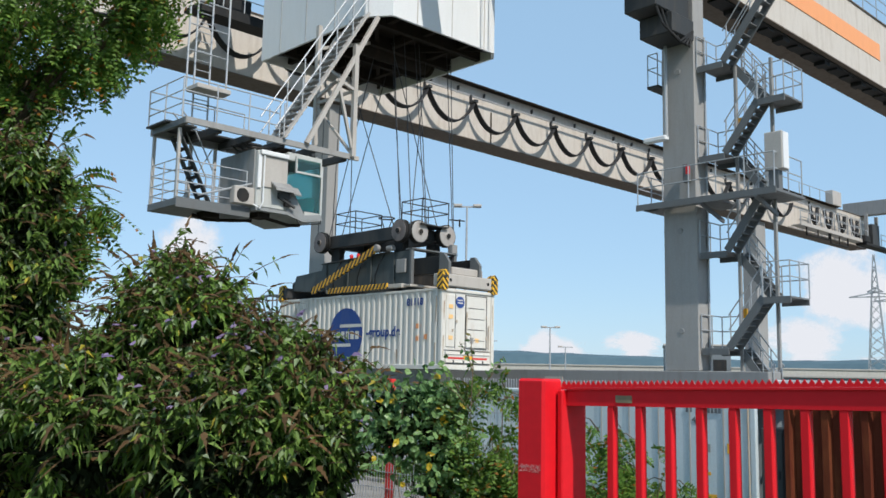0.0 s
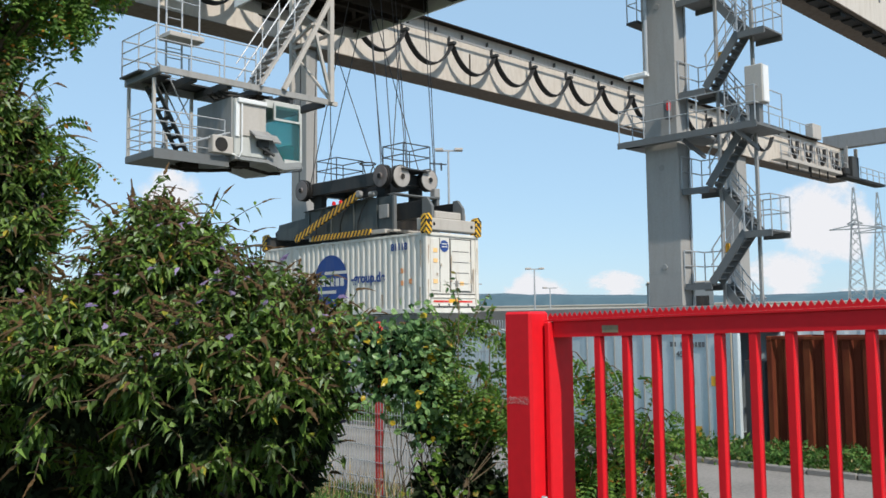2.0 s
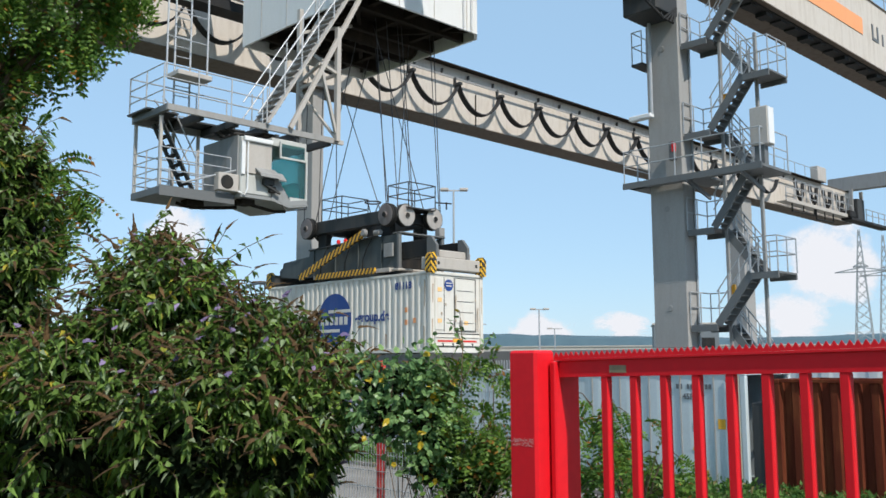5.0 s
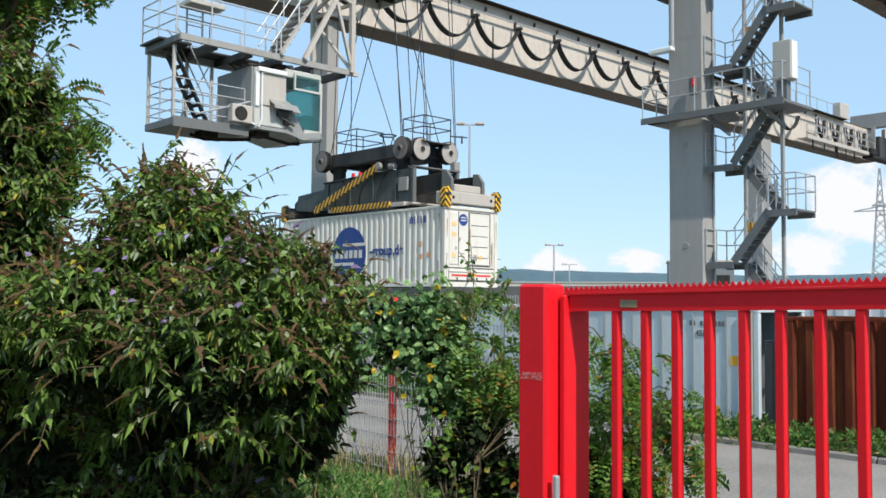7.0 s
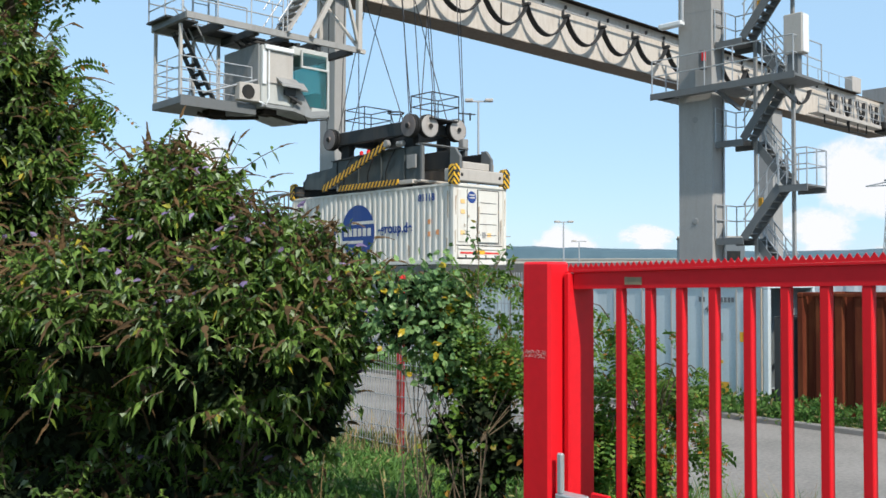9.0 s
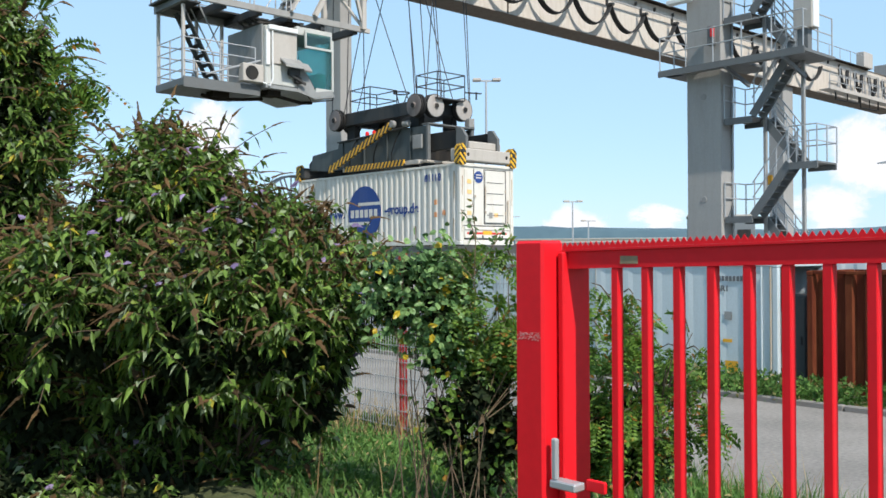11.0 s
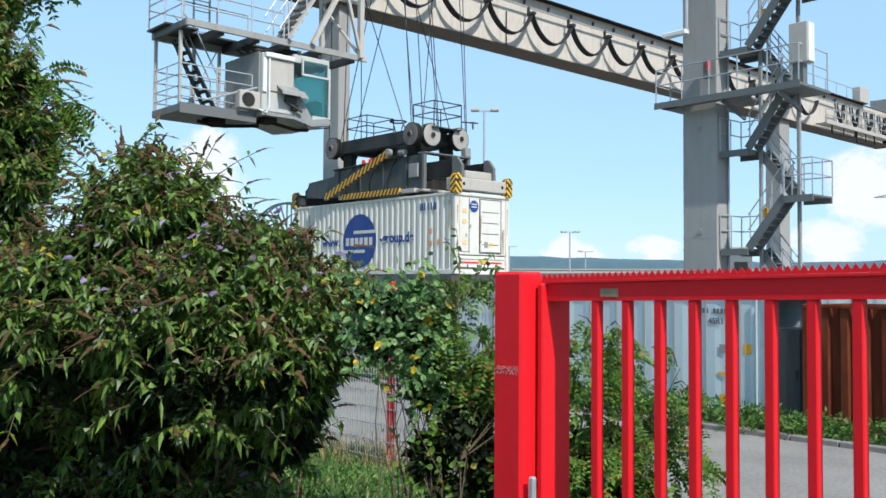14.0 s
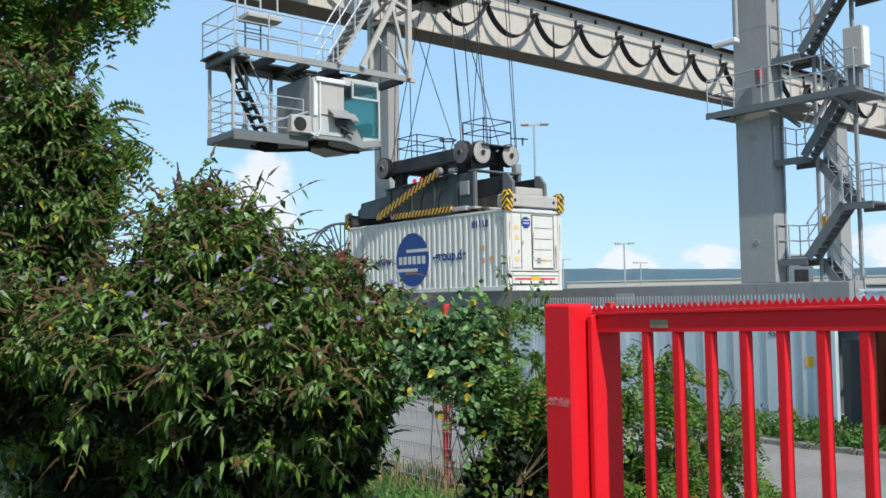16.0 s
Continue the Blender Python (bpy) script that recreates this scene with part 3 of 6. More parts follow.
ck_ = cpart("end_cradle", Mesh().box((85.2, 32.9, 16.2), (95.0, 33.9, 16.42)).box((85.0, 32.9, 16.42), (86.2, 33.9, 17.1), 0.1), BLACK)
railing(ck_, [(88.8, 32.95, 16.42), (95.0, 32.95, 16.42)], 1.15, 1.4, 0.035)
part("cabinet", Mesh().box((87.0, 33.0, 16.421), (88.6, 33.8, 18.4), 0.04), GREYD, ck_)
for x in (86.6, 89.0):
    part("hanger", Mesh().box((x, 33.3, 16.421), (x + 0.2, 33.6, ZG1)), GREY, ck_)
hr_ = cpart("guard_rail", Mesh().tube([(70, 33.95, ZG1 + 0.06), (70, 33.95, ZG1 + 1.0), (80.5, 33.95, ZG1 + 1.0)], 0.03, 6), GALV)
for x in (72, 74, 76, 78):
    part("post", Mesh().tube([(x, 33.95, ZG1 + 0.04), (x, 33.95, ZG1 + 1.0)], 0.03, 6), GALV, hr_)

# light mast arm on the near leg
lp_ = cpart("light_pipe", Mesh().tube([(25.0, 15.5, 15.6), (24.95, 15.8, 14.9), (24.95, 15.8, 11.1)], 0.06, 8), GALV)
part("lamp", Mesh().box((24.8, 15.75, 11.0), (25.05, 16.6, 11.16), 0.03), WHITE, lp_, "white strip lamp")
for z in (4.8, 8.0, 13.3):
    cpart("inspection_cover", Mesh().lathe((XA0 - 0.01, 15.5, z), (-1, 0, 0), [(0, 0.10), (0.012, 0.09)], 16), GREY)
cpart("conduit", Mesh().tube([(25.8, 14.86, 3.6), (25.8, 14.86, 14.5)], 0.035, 6), GALV)

# ---- stair tower in front of the near leg: flights climb along -Y and back
def flight(y0, z0, y1, z1, x0, x1, name="stair_flight", n=8):
    """Two channel stringers, each step a mesh, a tube handrail."""
    m = Mesh()
    for x in (x0, x1):
        m.beam((x, y0, z0), (x, y1, z1), 0.05, 0.24, up=(0, 0, 1))
    fl = cpart(name, m, MIDG)
    st = Mesh().box((x0 + 0.03, -0.12, -0.02), (x1 - 0.03, 0.12, 0.015)).data("step", MIDG)
    for i in range(n):
        t = (i + 0.5) / n
        part("step", st, MIDG, fl).location = (0, y0 + (y1 - y0) * t, z0 + (z1 - z0) * t + 0.03)
    for x in (x0, x1):
        for nm, hh in (("knee_rail", 0.55), ("handrail", 1.0)):
            part(nm, Mesh().tube([(x, y0, z0 + hh), (x, y1, z1 + hh)], 0.02, 6), GALV, fl)
        for t in (0.05, 0.35, 0.65, 0.95):
            part("post", Mesh().tube([(x, y0 + (y1 - y0) * t, z0 + (z1 - z0) * t), (x, y0 + (y1 - y0) * t, z0 + (z1 - z0) * t + 1.0)], 0.02, 6), GALV, fl)
    return fl


def landing(x0, x1, y0, y1, z, sides):
    m = Mesh().box((x0, y0, z - 0.05), (x1, y1, z))
    m.box((x0, y0, z - 0.2), (x0 + 0.06, y1, z - 0.051)).box((x1 - 0.06, y0, z - 0.2), (x1, y1, z - 0.051))
    ob = cpart("landing", m, MIDG)
    c = {"a": (x0, y0, z), "b": (x1, y0, z), "c": (x1, y1, z), "d": (x0, y1, z)}
    railing(ob, [c[q] for q in sides], 1.05, 0.7)
    return ob


LV = [2.75, 4.25, 5.75, 7.25, 8.85, 10.35, 11.85, 13.35]
YL, YR = (13.95, 14.85), (11.95, 12.8)           # leg-side and outer landings
for i, z in enumerate(LV):
    if i % 2:
        landing(25.3, 26.55, *YL, z, "dcb")
    elif z != 8.85 and i:
        landing(25.3, 26.55, *YR, z, "dabc")
for i in range(7):
    right = i % 2 == 1
    x0, x1 = (25.35, 25.9) if right else (25.98, 26.5)
    flight(YL[0] if right else YR[1], LV[i], YR[1] if right else YL[0], LV[i + 1], x0, x1)
flight(YL[0], 13.35, 11.2, 16.9, 25.35, 25.9, n=12)
flight(12.5, 2.75, 13.8, 1.2, 25.35, 25.9)
for y in (13.85, 12.65):
    for x in (25.94,):
        cpart("tower_column", Mesh().box((x - 0.05, y - 0.05, 0.0), (x + 0.05, y + 0.05, 13.3), 0.01), GREY)
# long platform round the leg
pl = cpart("leg_platform", Mesh().box((24.6, 11.95, 8.77), (25.15, 16.75, 8.85)).box((24.6, 16.15, 8.77), (26.3, 16.75, 8.8495)).box((25.15, 11.95, 8.77), (26.5, 12.8, 8.8495)).box((25.15, 13.95, 8.77), (26.5, 14.8, 8.8495)).box((24.58, 11.95, 8.7), (24.62, 16.75, 8.90)), MIDG)
railing(pl, [(26.2, 16.7, 8.85), (24.62, 16.7, 8.85), (24.62, 12.0, 8.85), (26.4, 12.0, 8.85)], 1.1, 1.0)
for y in (12.6, 14.4):
    part("strut", Mesh().beam((24.6, y, 8.7), (26.0, y, 8.3), 0.07, 0.12), MIDG, pl)
ec = cpart("switch_cabinet", Mesh().box((24.85, 11.85, 9.45), (25.25, 12.4, 10.6), 0.02), LIGHT, "light grey switch cabinet")
part("cabinet_door", Mesh().box((24.88, 11.82, 9.48), (25.22, 11.849, 10.57), 0.004), WHITE, ec)
part("stand", Mesh().box((24.9, 12.0, 8.851), (25.15, 12.3, 9.449)), MIDG, ec)
sl = cpart("signal_lamp", Mesh().box((24.9, 15.0, 9.5), (25.1, 15.2, 10.1), 0.02), MIDG)
part("lens", Mesh().box((24.88, 14.98, 9.75), (24.98, 15.08, 10.05), 0.01), REDL, sl, "red lamp lens")
for z in (5.2, 11.3):
    cpart("junction_box", Mesh().box((26.0, 13.7, z), (26.12, 13.95, z + 0.3), 0.02), YELLOW, "yellowed plastic junction box")
# small balcony high on the leg's back
bl = cpart("balcony", Mesh().box((25.0, 16.12, 12.9), (25.9, 16.55, 12.98)), GREYD)
railing(bl, [(25.9, 16.53, 12.98), (25.02, 16.53, 12.98), (25.02, 16.15, 12.98)], 1.1, 0.6)

# cable reel by the far leg
reel = thing("cable_reel", "large grey spoked cable reel with a red motor", "cable reel", (22.9, 35.2, 5.0))
rm = Mesh()
n = 40
for dy in (-0.18, 0.18):
    rm.tube([(1.75 * math.cos(2 * math.pi * i / n), dy, 1.75 * math.sin(2 * math.pi * i / n)) for i in range(n + 1)], 0.05, 6)
part("rim", rm, GREY, reel)
sp = Mesh().tube([(0, 0, 0.3), (0, 0, 1.75)], 0.035, 6).data("spoke", GREY)
for i in range(18):
    for dy in (-0.18, 0.18):
        part("spoke", sp, GREY, reel).matrix_basis = pose(0, dy, 0, 0, 20 * i, 0)
part("hub", Mesh().lathe((0, -0.5, 0), (0, 1, 0), [(0, 0.2), (0.1, 0.5), (0.5, 0.5), (0.55, 0.3), (1.0, 0.3)]), REDW, reel, "faded red motor hub")
part("stand", Mesh().box((-0.3, 0.25, -5.0), (0.3, 0.7, 0.2)), GREYD, reel)

# ---------------------------------------------------------------- trolley with machine house and cabin
trolley = thing("crane_trolley", "white machine house with a hanging driver's cabin", "crane trolley", (20.3, 25, 14.8))
TOR = Matrix.Translation((-20.3, -25, -14.8))
def tpart(name, m, mat, label="", parent=None):
    ob = part(name, m, mat, parent or trolley, label)
    if parent is None:
        ob.matrix_parent_inverse = TOR
    return ob


HX0, HX1, HY0, HY1, HZ = 17.4, 23.15, 21.5, 28.45, 14.8
shell = [(HX0, HY0 + 0.75), (HX0 + 0.55, HY0), (HX1 - 0.4, HY0), (HX1, HY0 + 0.4), (HX1, HY1), (HX0, HY1)]
def inset(o, d):
    cx, cy = sum(a for a, b in o) / len(o), sum(b for a, b in o) / len(o)
    return [(a + d * (1 if a < cx else -1), b + d * (1 if b < cy else -1)) for a, b in o]
inn = inset(shell, 0.08)
k_ = len(shell)
house = tpart("machine_house", Mesh().prism(shell, 2, 19.0, 19.1), WHITE, "white sheet-clad machine house")
for i in range(k_):
    j = (i + 1) % k_
    part("wall", Mesh().prism([shell[i], shell[j], inn[j], inn[i]], 2, HZ, 18.999), WHITE, house)
# House underside in near-black: its shade is put into the colour.
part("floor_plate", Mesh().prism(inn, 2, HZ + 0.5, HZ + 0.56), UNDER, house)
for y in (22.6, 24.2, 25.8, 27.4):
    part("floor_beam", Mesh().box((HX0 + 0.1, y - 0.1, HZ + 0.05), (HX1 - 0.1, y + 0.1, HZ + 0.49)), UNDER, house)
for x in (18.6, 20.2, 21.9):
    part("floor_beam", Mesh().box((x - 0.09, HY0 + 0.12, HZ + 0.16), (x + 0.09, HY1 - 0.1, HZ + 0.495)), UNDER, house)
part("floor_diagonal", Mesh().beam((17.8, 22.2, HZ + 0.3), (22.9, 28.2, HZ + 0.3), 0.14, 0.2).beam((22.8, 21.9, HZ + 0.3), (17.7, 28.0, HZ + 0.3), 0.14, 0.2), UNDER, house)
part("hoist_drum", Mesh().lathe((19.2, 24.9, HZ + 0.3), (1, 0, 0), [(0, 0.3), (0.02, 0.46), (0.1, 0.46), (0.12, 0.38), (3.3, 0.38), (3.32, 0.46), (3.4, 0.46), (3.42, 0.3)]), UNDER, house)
for x in (19.0, 20.6, 22.2):
    part("panel_joint", Mesh().box((x, HY0 - 0.012, HZ + 0.02), (x + 0.03, HY0 + 0.01, 19.0)), LIGHT, house)
for y in (23.9, 25.6, 27.2):
    part("panel_joint", Mesh().box((HX0 - 0.012, y, HZ + 0.02), (HX0 + 0.01, y + 0.03, 19.0)), LIGHT, house)
part("ladder", Mesh().tube([(22.0, HY0 - 0.12, HZ), (22.0, HY0 - 0.12, 19.4)], 0.025, 6).tube([(22.4, HY0 - 0.12, HZ), (22.4, HY0 - 0.12, 19.4)], 0.025, 6), WHITE, house)
# trolley bridge between the girders, over the house, and end carriages
for x in (18.3, 22.0):
    tpart("bridge_beam", Mesh().box((x, YN0 + 0.3, 19.65), (x + 0.7, YF1 - 0.3, 20.5), 0.02), GREY)
tpart("end_carriage", Mesh().box((16.6, YF0 + 0.5, 19.53), (24.4, YF0 + 1.1, 19.645), 0.01), GREYD)
tpart("end_carriage", Mesh().box((16.6, YN0 + 0.5, 19.53), (24.4, YN0 + 1.1, 19.645), 0.01), GREYD)
wk = tpart("walkway", Mesh().box((16.5, 31.6, 17.75), (20.4, 33.1, 17.9)).box((16.5, 31.6, 17.5), (20.4, 31.68, 17.75)), BLACK)
railing(wk, [(16.5, 31.65, 17.9), (20.4, 31.65, 17.9)], 1.1, 0.9)
part("hanger", Mesh().beam((17.0, 32.2, 17.9), (18.6, 32.2, 19.7), 0.15, 0.25).beam((20.0, 32.2, 17.9), (20.0, 32.2, 19.7), 0.15, 0.25), BLACK, wk)
part("drive_box", Mesh().box((17.4, 32.0, 17.9), (19.0, 32.9, 18.7), 0.05), BLACK, wk)

# access stair and truss from the house down to the cabin deck
DZ, CZ, CY0, CY1, CX0, CX1 = 10.05, 7.85, 22.0, 24.1, 11.2, 16.9
stair = tpart("stair_flight", Mesh().beam((17.3, 22.0, 14.8), (14.3, 22.0, DZ), 0.05, 0.26, up=(0, 1, 0)).beam((17.3, 22.75, 14.8), (14.3, 22.75, DZ), 0.05, 0.26, up=(0, 1, 0)), LIGHT)
stp = Mesh().box((-0.12, 22.03, -0.02), (0.12, 22.72, 0.02)).data("step", GREY)
for i in range(19):
    t = (i + 0.5) / 19
    part("step", stp, GREY, stair).location = (14.3 + 3.0 * t, 0, DZ + 4.75 * t)
for y in (21.97, 22.78):
    for nm, hh in (("knee_rail", 0.55), ("handrail", 1.05)):
        part(nm, Mesh().tube([(14.0, y, DZ + hh - 0.3), (17.3, y, 14.8 + hh)], 0.022, 6), GALV, stair)
    for i in range(6):
        t = i / 5
        part("post", Mesh().tube([(14.3 + 3 * t, y, DZ + 4.75 * t), (14.3 + 3 * t, y, DZ + 4.75 * t + 1.05)], 0.022, 6), GALV, stair)
for p, q, w in (((15.1, 21.95, DZ), (17.7, 21.95, 14.8), 0.13), ((16.85, 21.95, DZ - 0.1), (16.85, 21.95, 13.6), 0.15), ((16.85, 24.0, DZ - 0.1), (16.85, 24.0, 14.8), 0.15),
                ((16.2, 21.95, 12.2), (16.8, 21.95, DZ + 0.15), 0.09), ((16.2, 21.95, 12.3), (16.85, 21.95, 12.1), 0.09), ((16.2, 22.0, 12.3), (16.85, 23.95, 12.3), 0.09),
                ((15.1, 24.0, DZ), (17.7, 24.0, 14.8), 0.11), ((16.85, 22.0, 12.2), (16.85, 24.0, 13.6), 0.08), ((16.85, 22.0, 12.1), (16.85, 24.0, 12.1), 0.09), ((16.85, 22.0, DZ), (16.85, 24.0, 12.0), 0.08), ((16.85, 24.0, 14.0), (19.0, 24.0, 14.8), 0.1)):
    tpart("truss_bar", Mesh().beam(p, q, w), LIGHT)
# deck frame above the cabin
dk = tpart("deck_frame", Mesh().box((CX0, CY0, DZ - 0.17), (CX1, CY0 + 0.1, DZ)), DECK)
part("side_beam", Mesh().box((CX0, CY1 - 0.12, DZ - 0.2), (CX1, CY1, DZ)), DECK, dk)
part("end_beam", Mesh().box((CX0, CY0 + 0.101, DZ - 0.169), (CX0 + 0.12, CY1 - 0.121, DZ - 0.001)), MIDG, dk)
for x in (12.2, 13.3, 14.3, 15.4, 16.6):
    part("cross_beam", Mesh().box((x, CY0 + 0.121, DZ - 0.23), (x + 0.16, CY1 - 0.121, DZ - 0.03)), GREYD, dk)
part("deck_plate", Mesh().box((CX0 - 0.15, CY0 + 0.9, DZ + 0.002), (12.0, CY1, DZ + 0.05)), GREYD, dk)
part("deck_plate", Mesh().box((12.01, CY1 - 0.8, DZ + 0.002), (14.4, CY1, DZ + 0.05)), GREYD, dk)
railing(dk, [(CX0 - 0.1, CY1 - 0.05, DZ), (CX0 - 0.1, CY0 + 0.05, DZ), (14.2, CY0 + 0.05, DZ)], 1.1, 0.95, rails=(1.0, 0.66, 0.33), mat=GALV)
railing(dk, [(CX0 - 0.1, CY1 - 0.05, DZ), (14.2, CY1 - 0.05, DZ)], 1.1, 0.95)
part("side_rail", Mesh().box((16.91, CY0, DZ - 0.16), (17.15, CY0 + 0.1, DZ - 0.03)), LIGHT, dk)
# ladder cage from the girder down to the deck
lc = tpart("ladder", Mesh().tube([(12.4, 24.0, DZ), (12.4, 24.0, 17.5)], 0.03, 6).tube([(12.9, 24.0, DZ), (12.9, 24.0, 17.5)], 0.03, 6), GALV)
rg = Mesh().tube([(12.4, 24.0, 0), (12.9, 24.0, 0)], 0.016, 6).data("rung", GALV)
for i in range(25):
    part("rung", rg, GALV, lc).location = (0, 0, DZ + 0.3 * i)
part("small_platform", Mesh().box((12.1, 23.2, 11.35), (13.2, 23.9, 11.5), 0.02), LIGHT, lc)
for x in (12.0, 13.3):
    part("guard_post", Mesh().tube([(x, 23.7, 11.4), (x, 23.7, 17.5)], 0.03, 6), GALV, lc)
for z in (12.6, 13.4, 14.2, 15.0, 15.8):
    part("guard_bar", Mesh().tube([(12.0, 23.7, z), (13.3, 23.7, z)], 0.02, 6), GALV, lc)

# cabin and lower gallery
cab = tpart("cabin", Mesh().box((13.5, CY0 + 0.02, CZ + 0.05), (14.55, CY1, 9.56), 0.03).box((14.551, CY0 + 0.06, 9.45), (15.790, CY1, 9.7), 0.02).box((14.551, 23.2, CZ + 0.3), (15.310, CY1, 9.44)), CABINW, "white steel driver's cabin with tinted glass")
part("rear_wall", Mesh().box((13.46, CY0 + 0.15, CZ + 0.1), (13.497, CY1 - 0.05, 9.6)), NOSEG, cab)
part("visor", Mesh().box((13.55, CY0 - 0.1, 9.42), (14.5, CY0 + 0.015, 9.56), 0.02).box((13.5, CY0 - 0.03, CZ + 0.6), (13.62, CY0 + 0.015, 9.42)), WHITE, cab)
nose = [(14.55, CZ + 0.05), (15.150, CZ - 0.14), (15.830, CZ - 0.02), (15.750, CZ + 0.12), (15.190, CZ + 0.02), (14.830, CZ + 0.55), (14.55, CZ + 0.8)]
part("nose", Mesh().prism(nose, 1, CY0 + 0.02, CY0 + 0.10), NOSEG, cab)
part("nose", Mesh().prism(nose, 1, CY1 - 0.08, CY1), CABINW, cab)
part("floor_pan", Mesh().prism([(13.5, CZ - 0.05), (14.55, CZ - 0.05), (15.150, CZ - 0.19), (15.830, CZ - 0.07), (15.830, CZ - 0.03), (15.150, CZ - 0.15), (14.55, CZ + 0.04), (13.5, CZ + 0.04)], 1, CY0, CY1), NOSEG, cab)
part("side_window", Mesh().prism([(14.606, CZ + 0.82), (14.870, CZ + 0.55), (15.214, CZ + 0.05), (15.726, CZ + 0.15), (15.750, 9.1), (14.606, 9.1)], 1, CY0 + 0.05, CY0 + 0.075), GLASS, cab, "tinted blue-green side window")
wf = part("upper_window", Mesh().box((14.790, CY0 - 0.04, 9.12), (15.670, CY0 - 0.01, 9.56)), GLASS, cab, "tinted tilted upper window")
fr = Mesh()
for a, b in (((14.766, 9.09), (15.694, 9.15)), ((14.766, 9.53), (15.694, 9.59)), ((14.766, 9.15), (14.814, 9.53)), ((15.646, 9.15), (15.694, 9.53))):
    fr.box((a[0], CY0 - 0.06, a[1]), (b[0], CY0 - 0.002, b[1]))
part("frame", fr, CABINW, wf)
part("window_post", Mesh().box((15.750, CY0 + 0.03, CZ + 0.1), (15.814, CY0 + 0.11, 9.45)).box((15.190, CY0 + 0.03, CZ + 0.02), (15.750, CY0 + 0.09, CZ + 0.14)), CABINW, cab)
part("front_window", Mesh().box((15.774, CY0 + 0.12, CZ + 0.15), (15.790, CY1 - 0.1, 9.44)), GLASS, cab)
part("sun_blind", Mesh().prism([(15.14, CZ + 0.18), (15.70, CZ + 0.18), (15.70, 8.46), (15.50, 8.50), (15.08, 8.36)], 1, CY0 + 0.3, CY0 + 0.33), TEAL, cab, "turquoise blind behind the glass")
part("driver_seat", Mesh().box((14.670, 22.7, CZ + 0.5), (15.070, 23.15, CZ + 0.65), 0.04).box((14.606, 22.7, CZ + 0.66), (14.686, 23.15, CZ + 1.35), 0.04), BLACK, cab)
part("awning", Mesh().prism([(CY0 + 0.015, 8.72), (CY0 - 0.30, 8.50), (CY0 - 0.33, 8.40), (CY0 - 0.31, 8.46), (CY0 + 0.015, 8.66)], 0, 13.95, 14.62).prism([(CY0 + 0.01, 8.64), (CY0 - 0.22, 8.40), (CY0 - 0.2, 8.36), (CY0 + 0.01, 8.58)], 0, 14.621, 14.9), GREY, cab, "bent pale sheet awning")
part("bracket", Mesh().box((14.2, CY0 - 0.14, 8.22), (14.55, CY0 + 0.015, 8.42), 0.02).beam((14.2, CY0 - 0.1, 8.25), (14.75, CY0 - 0.1, 8.02), 0.06), GREYD, cab)
part("side_box", Mesh().box((14.42, CY0 - 0.1, 8.02), (14.62, CY0 + 0.015, 8.2), 0.015), BLACK, cab)
part("under_duct", Mesh().tube([(13.6, 22.4, CZ - 0.1), (14.2, 22.3, CZ - 0.22), (14.9, 22.4, CZ - 0.28), (15.4, 22.6, CZ - 0.2)], 0.05, 6).box((13.7, 22.2, CZ - 0.2), (14.1, 22.7, CZ - 0.051)), UNDER, cab)
part("step_bar", Mesh().tube([(14.9, CY0 + 0.02, CZ - 0.12), (15.0, CY0 - 0.02, CZ - 0.3), (15.75, CY0 - 0.02, CZ - 0.16), (15.78, CY0 + 0.02, CZ - 0.05)], 0.02, 6), BLACK, cab)
part("panel", Mesh().box((13.65, CY0 - 0.02, 8.5), (14.5, CY0 + 0.018, 9.4), 0.008), LIGHT, cab)
for x in (14.670, 15.390):
    part("hanger", Mesh().box((x, CY0 + 0.05, 9.7), (x + 0.12, CY0 + 0.2, DZ - 0.24)), GREYD, cab)
# Black sheet added behind the glass for the shade inside the cabin.
part("interior_shade_panel", Mesh().box((14.56, CY1 - 0.2, CZ + 0.1), (15.7, CY1 - 0.1, 9.44)), BLACK, cab)
part("roof_box", Mesh().box((13.6, 22.5, 9.565), (14.2, 23.4, 9.78), 0.02), GREYD, cab)
part("roof_box", Mesh().box((14.35, 22.2, 9.72), (14.9, 22.9, 9.84), 0.02), UNDER, cab)
for k_ in range(3):
    part("cable", Mesh().tube([(13.3, 22.6 + 0.3 * k_, 9.85), (13.45, 22.5 + 0.3 * k_, 9.7), (13.7, 22.5 + 0.3 * k_, 9.72), (14.3, 22.3 + 0.2 * k_, 9.8)], 0.03, 6), BLACK, cab)
gal = tpart("gallery", Mesh().box((CX0, CY0 + 0.35, CZ - 0.2), (13.49, CY1 - 0.1, CZ), 0.01).box((CX0, CY0 + 0.3, CZ - 0.25), (13.49, CY0 + 0.349, CZ + 0.03)), MIDG)
railing(gal, [(13.4, CY1 - 0.15, CZ), (CX0 + 0.03, CY1 - 0.15, CZ), (CX0 + 0.03, CY0 + 0.4, CZ), (13.4, CY0 + 0.4, CZ)], 1.1, 0.9, rails=(1.0, 0.72, 0.44, 0.2))
for x, y in ((CX0 + 0.06, CY1 - 0.16), (CX0 + 0.06, CY0 + 0.45), (12.4, CY1 - 0.16), (13.2, CY1 - 0.16)):
    part("hanger", Mesh().box((x - 0.04, y - 0.04, CZ), (x + 0.04, y + 0.04, DZ - 0.24)), LIGHT, gal)
part("under_pipe", Mesh().tube([(12.0, 22.9, CZ - 0.3), (12.4, 22.8, CZ - 0.4), (13.2, 22.8, CZ - 0.32), (13.8, 22.7, CZ - 0.25)], 0.05, 6).box((12.2, 22.6, CZ - 0.36), (12.7, 23.0, CZ - 0.2)), UNDER, gal)
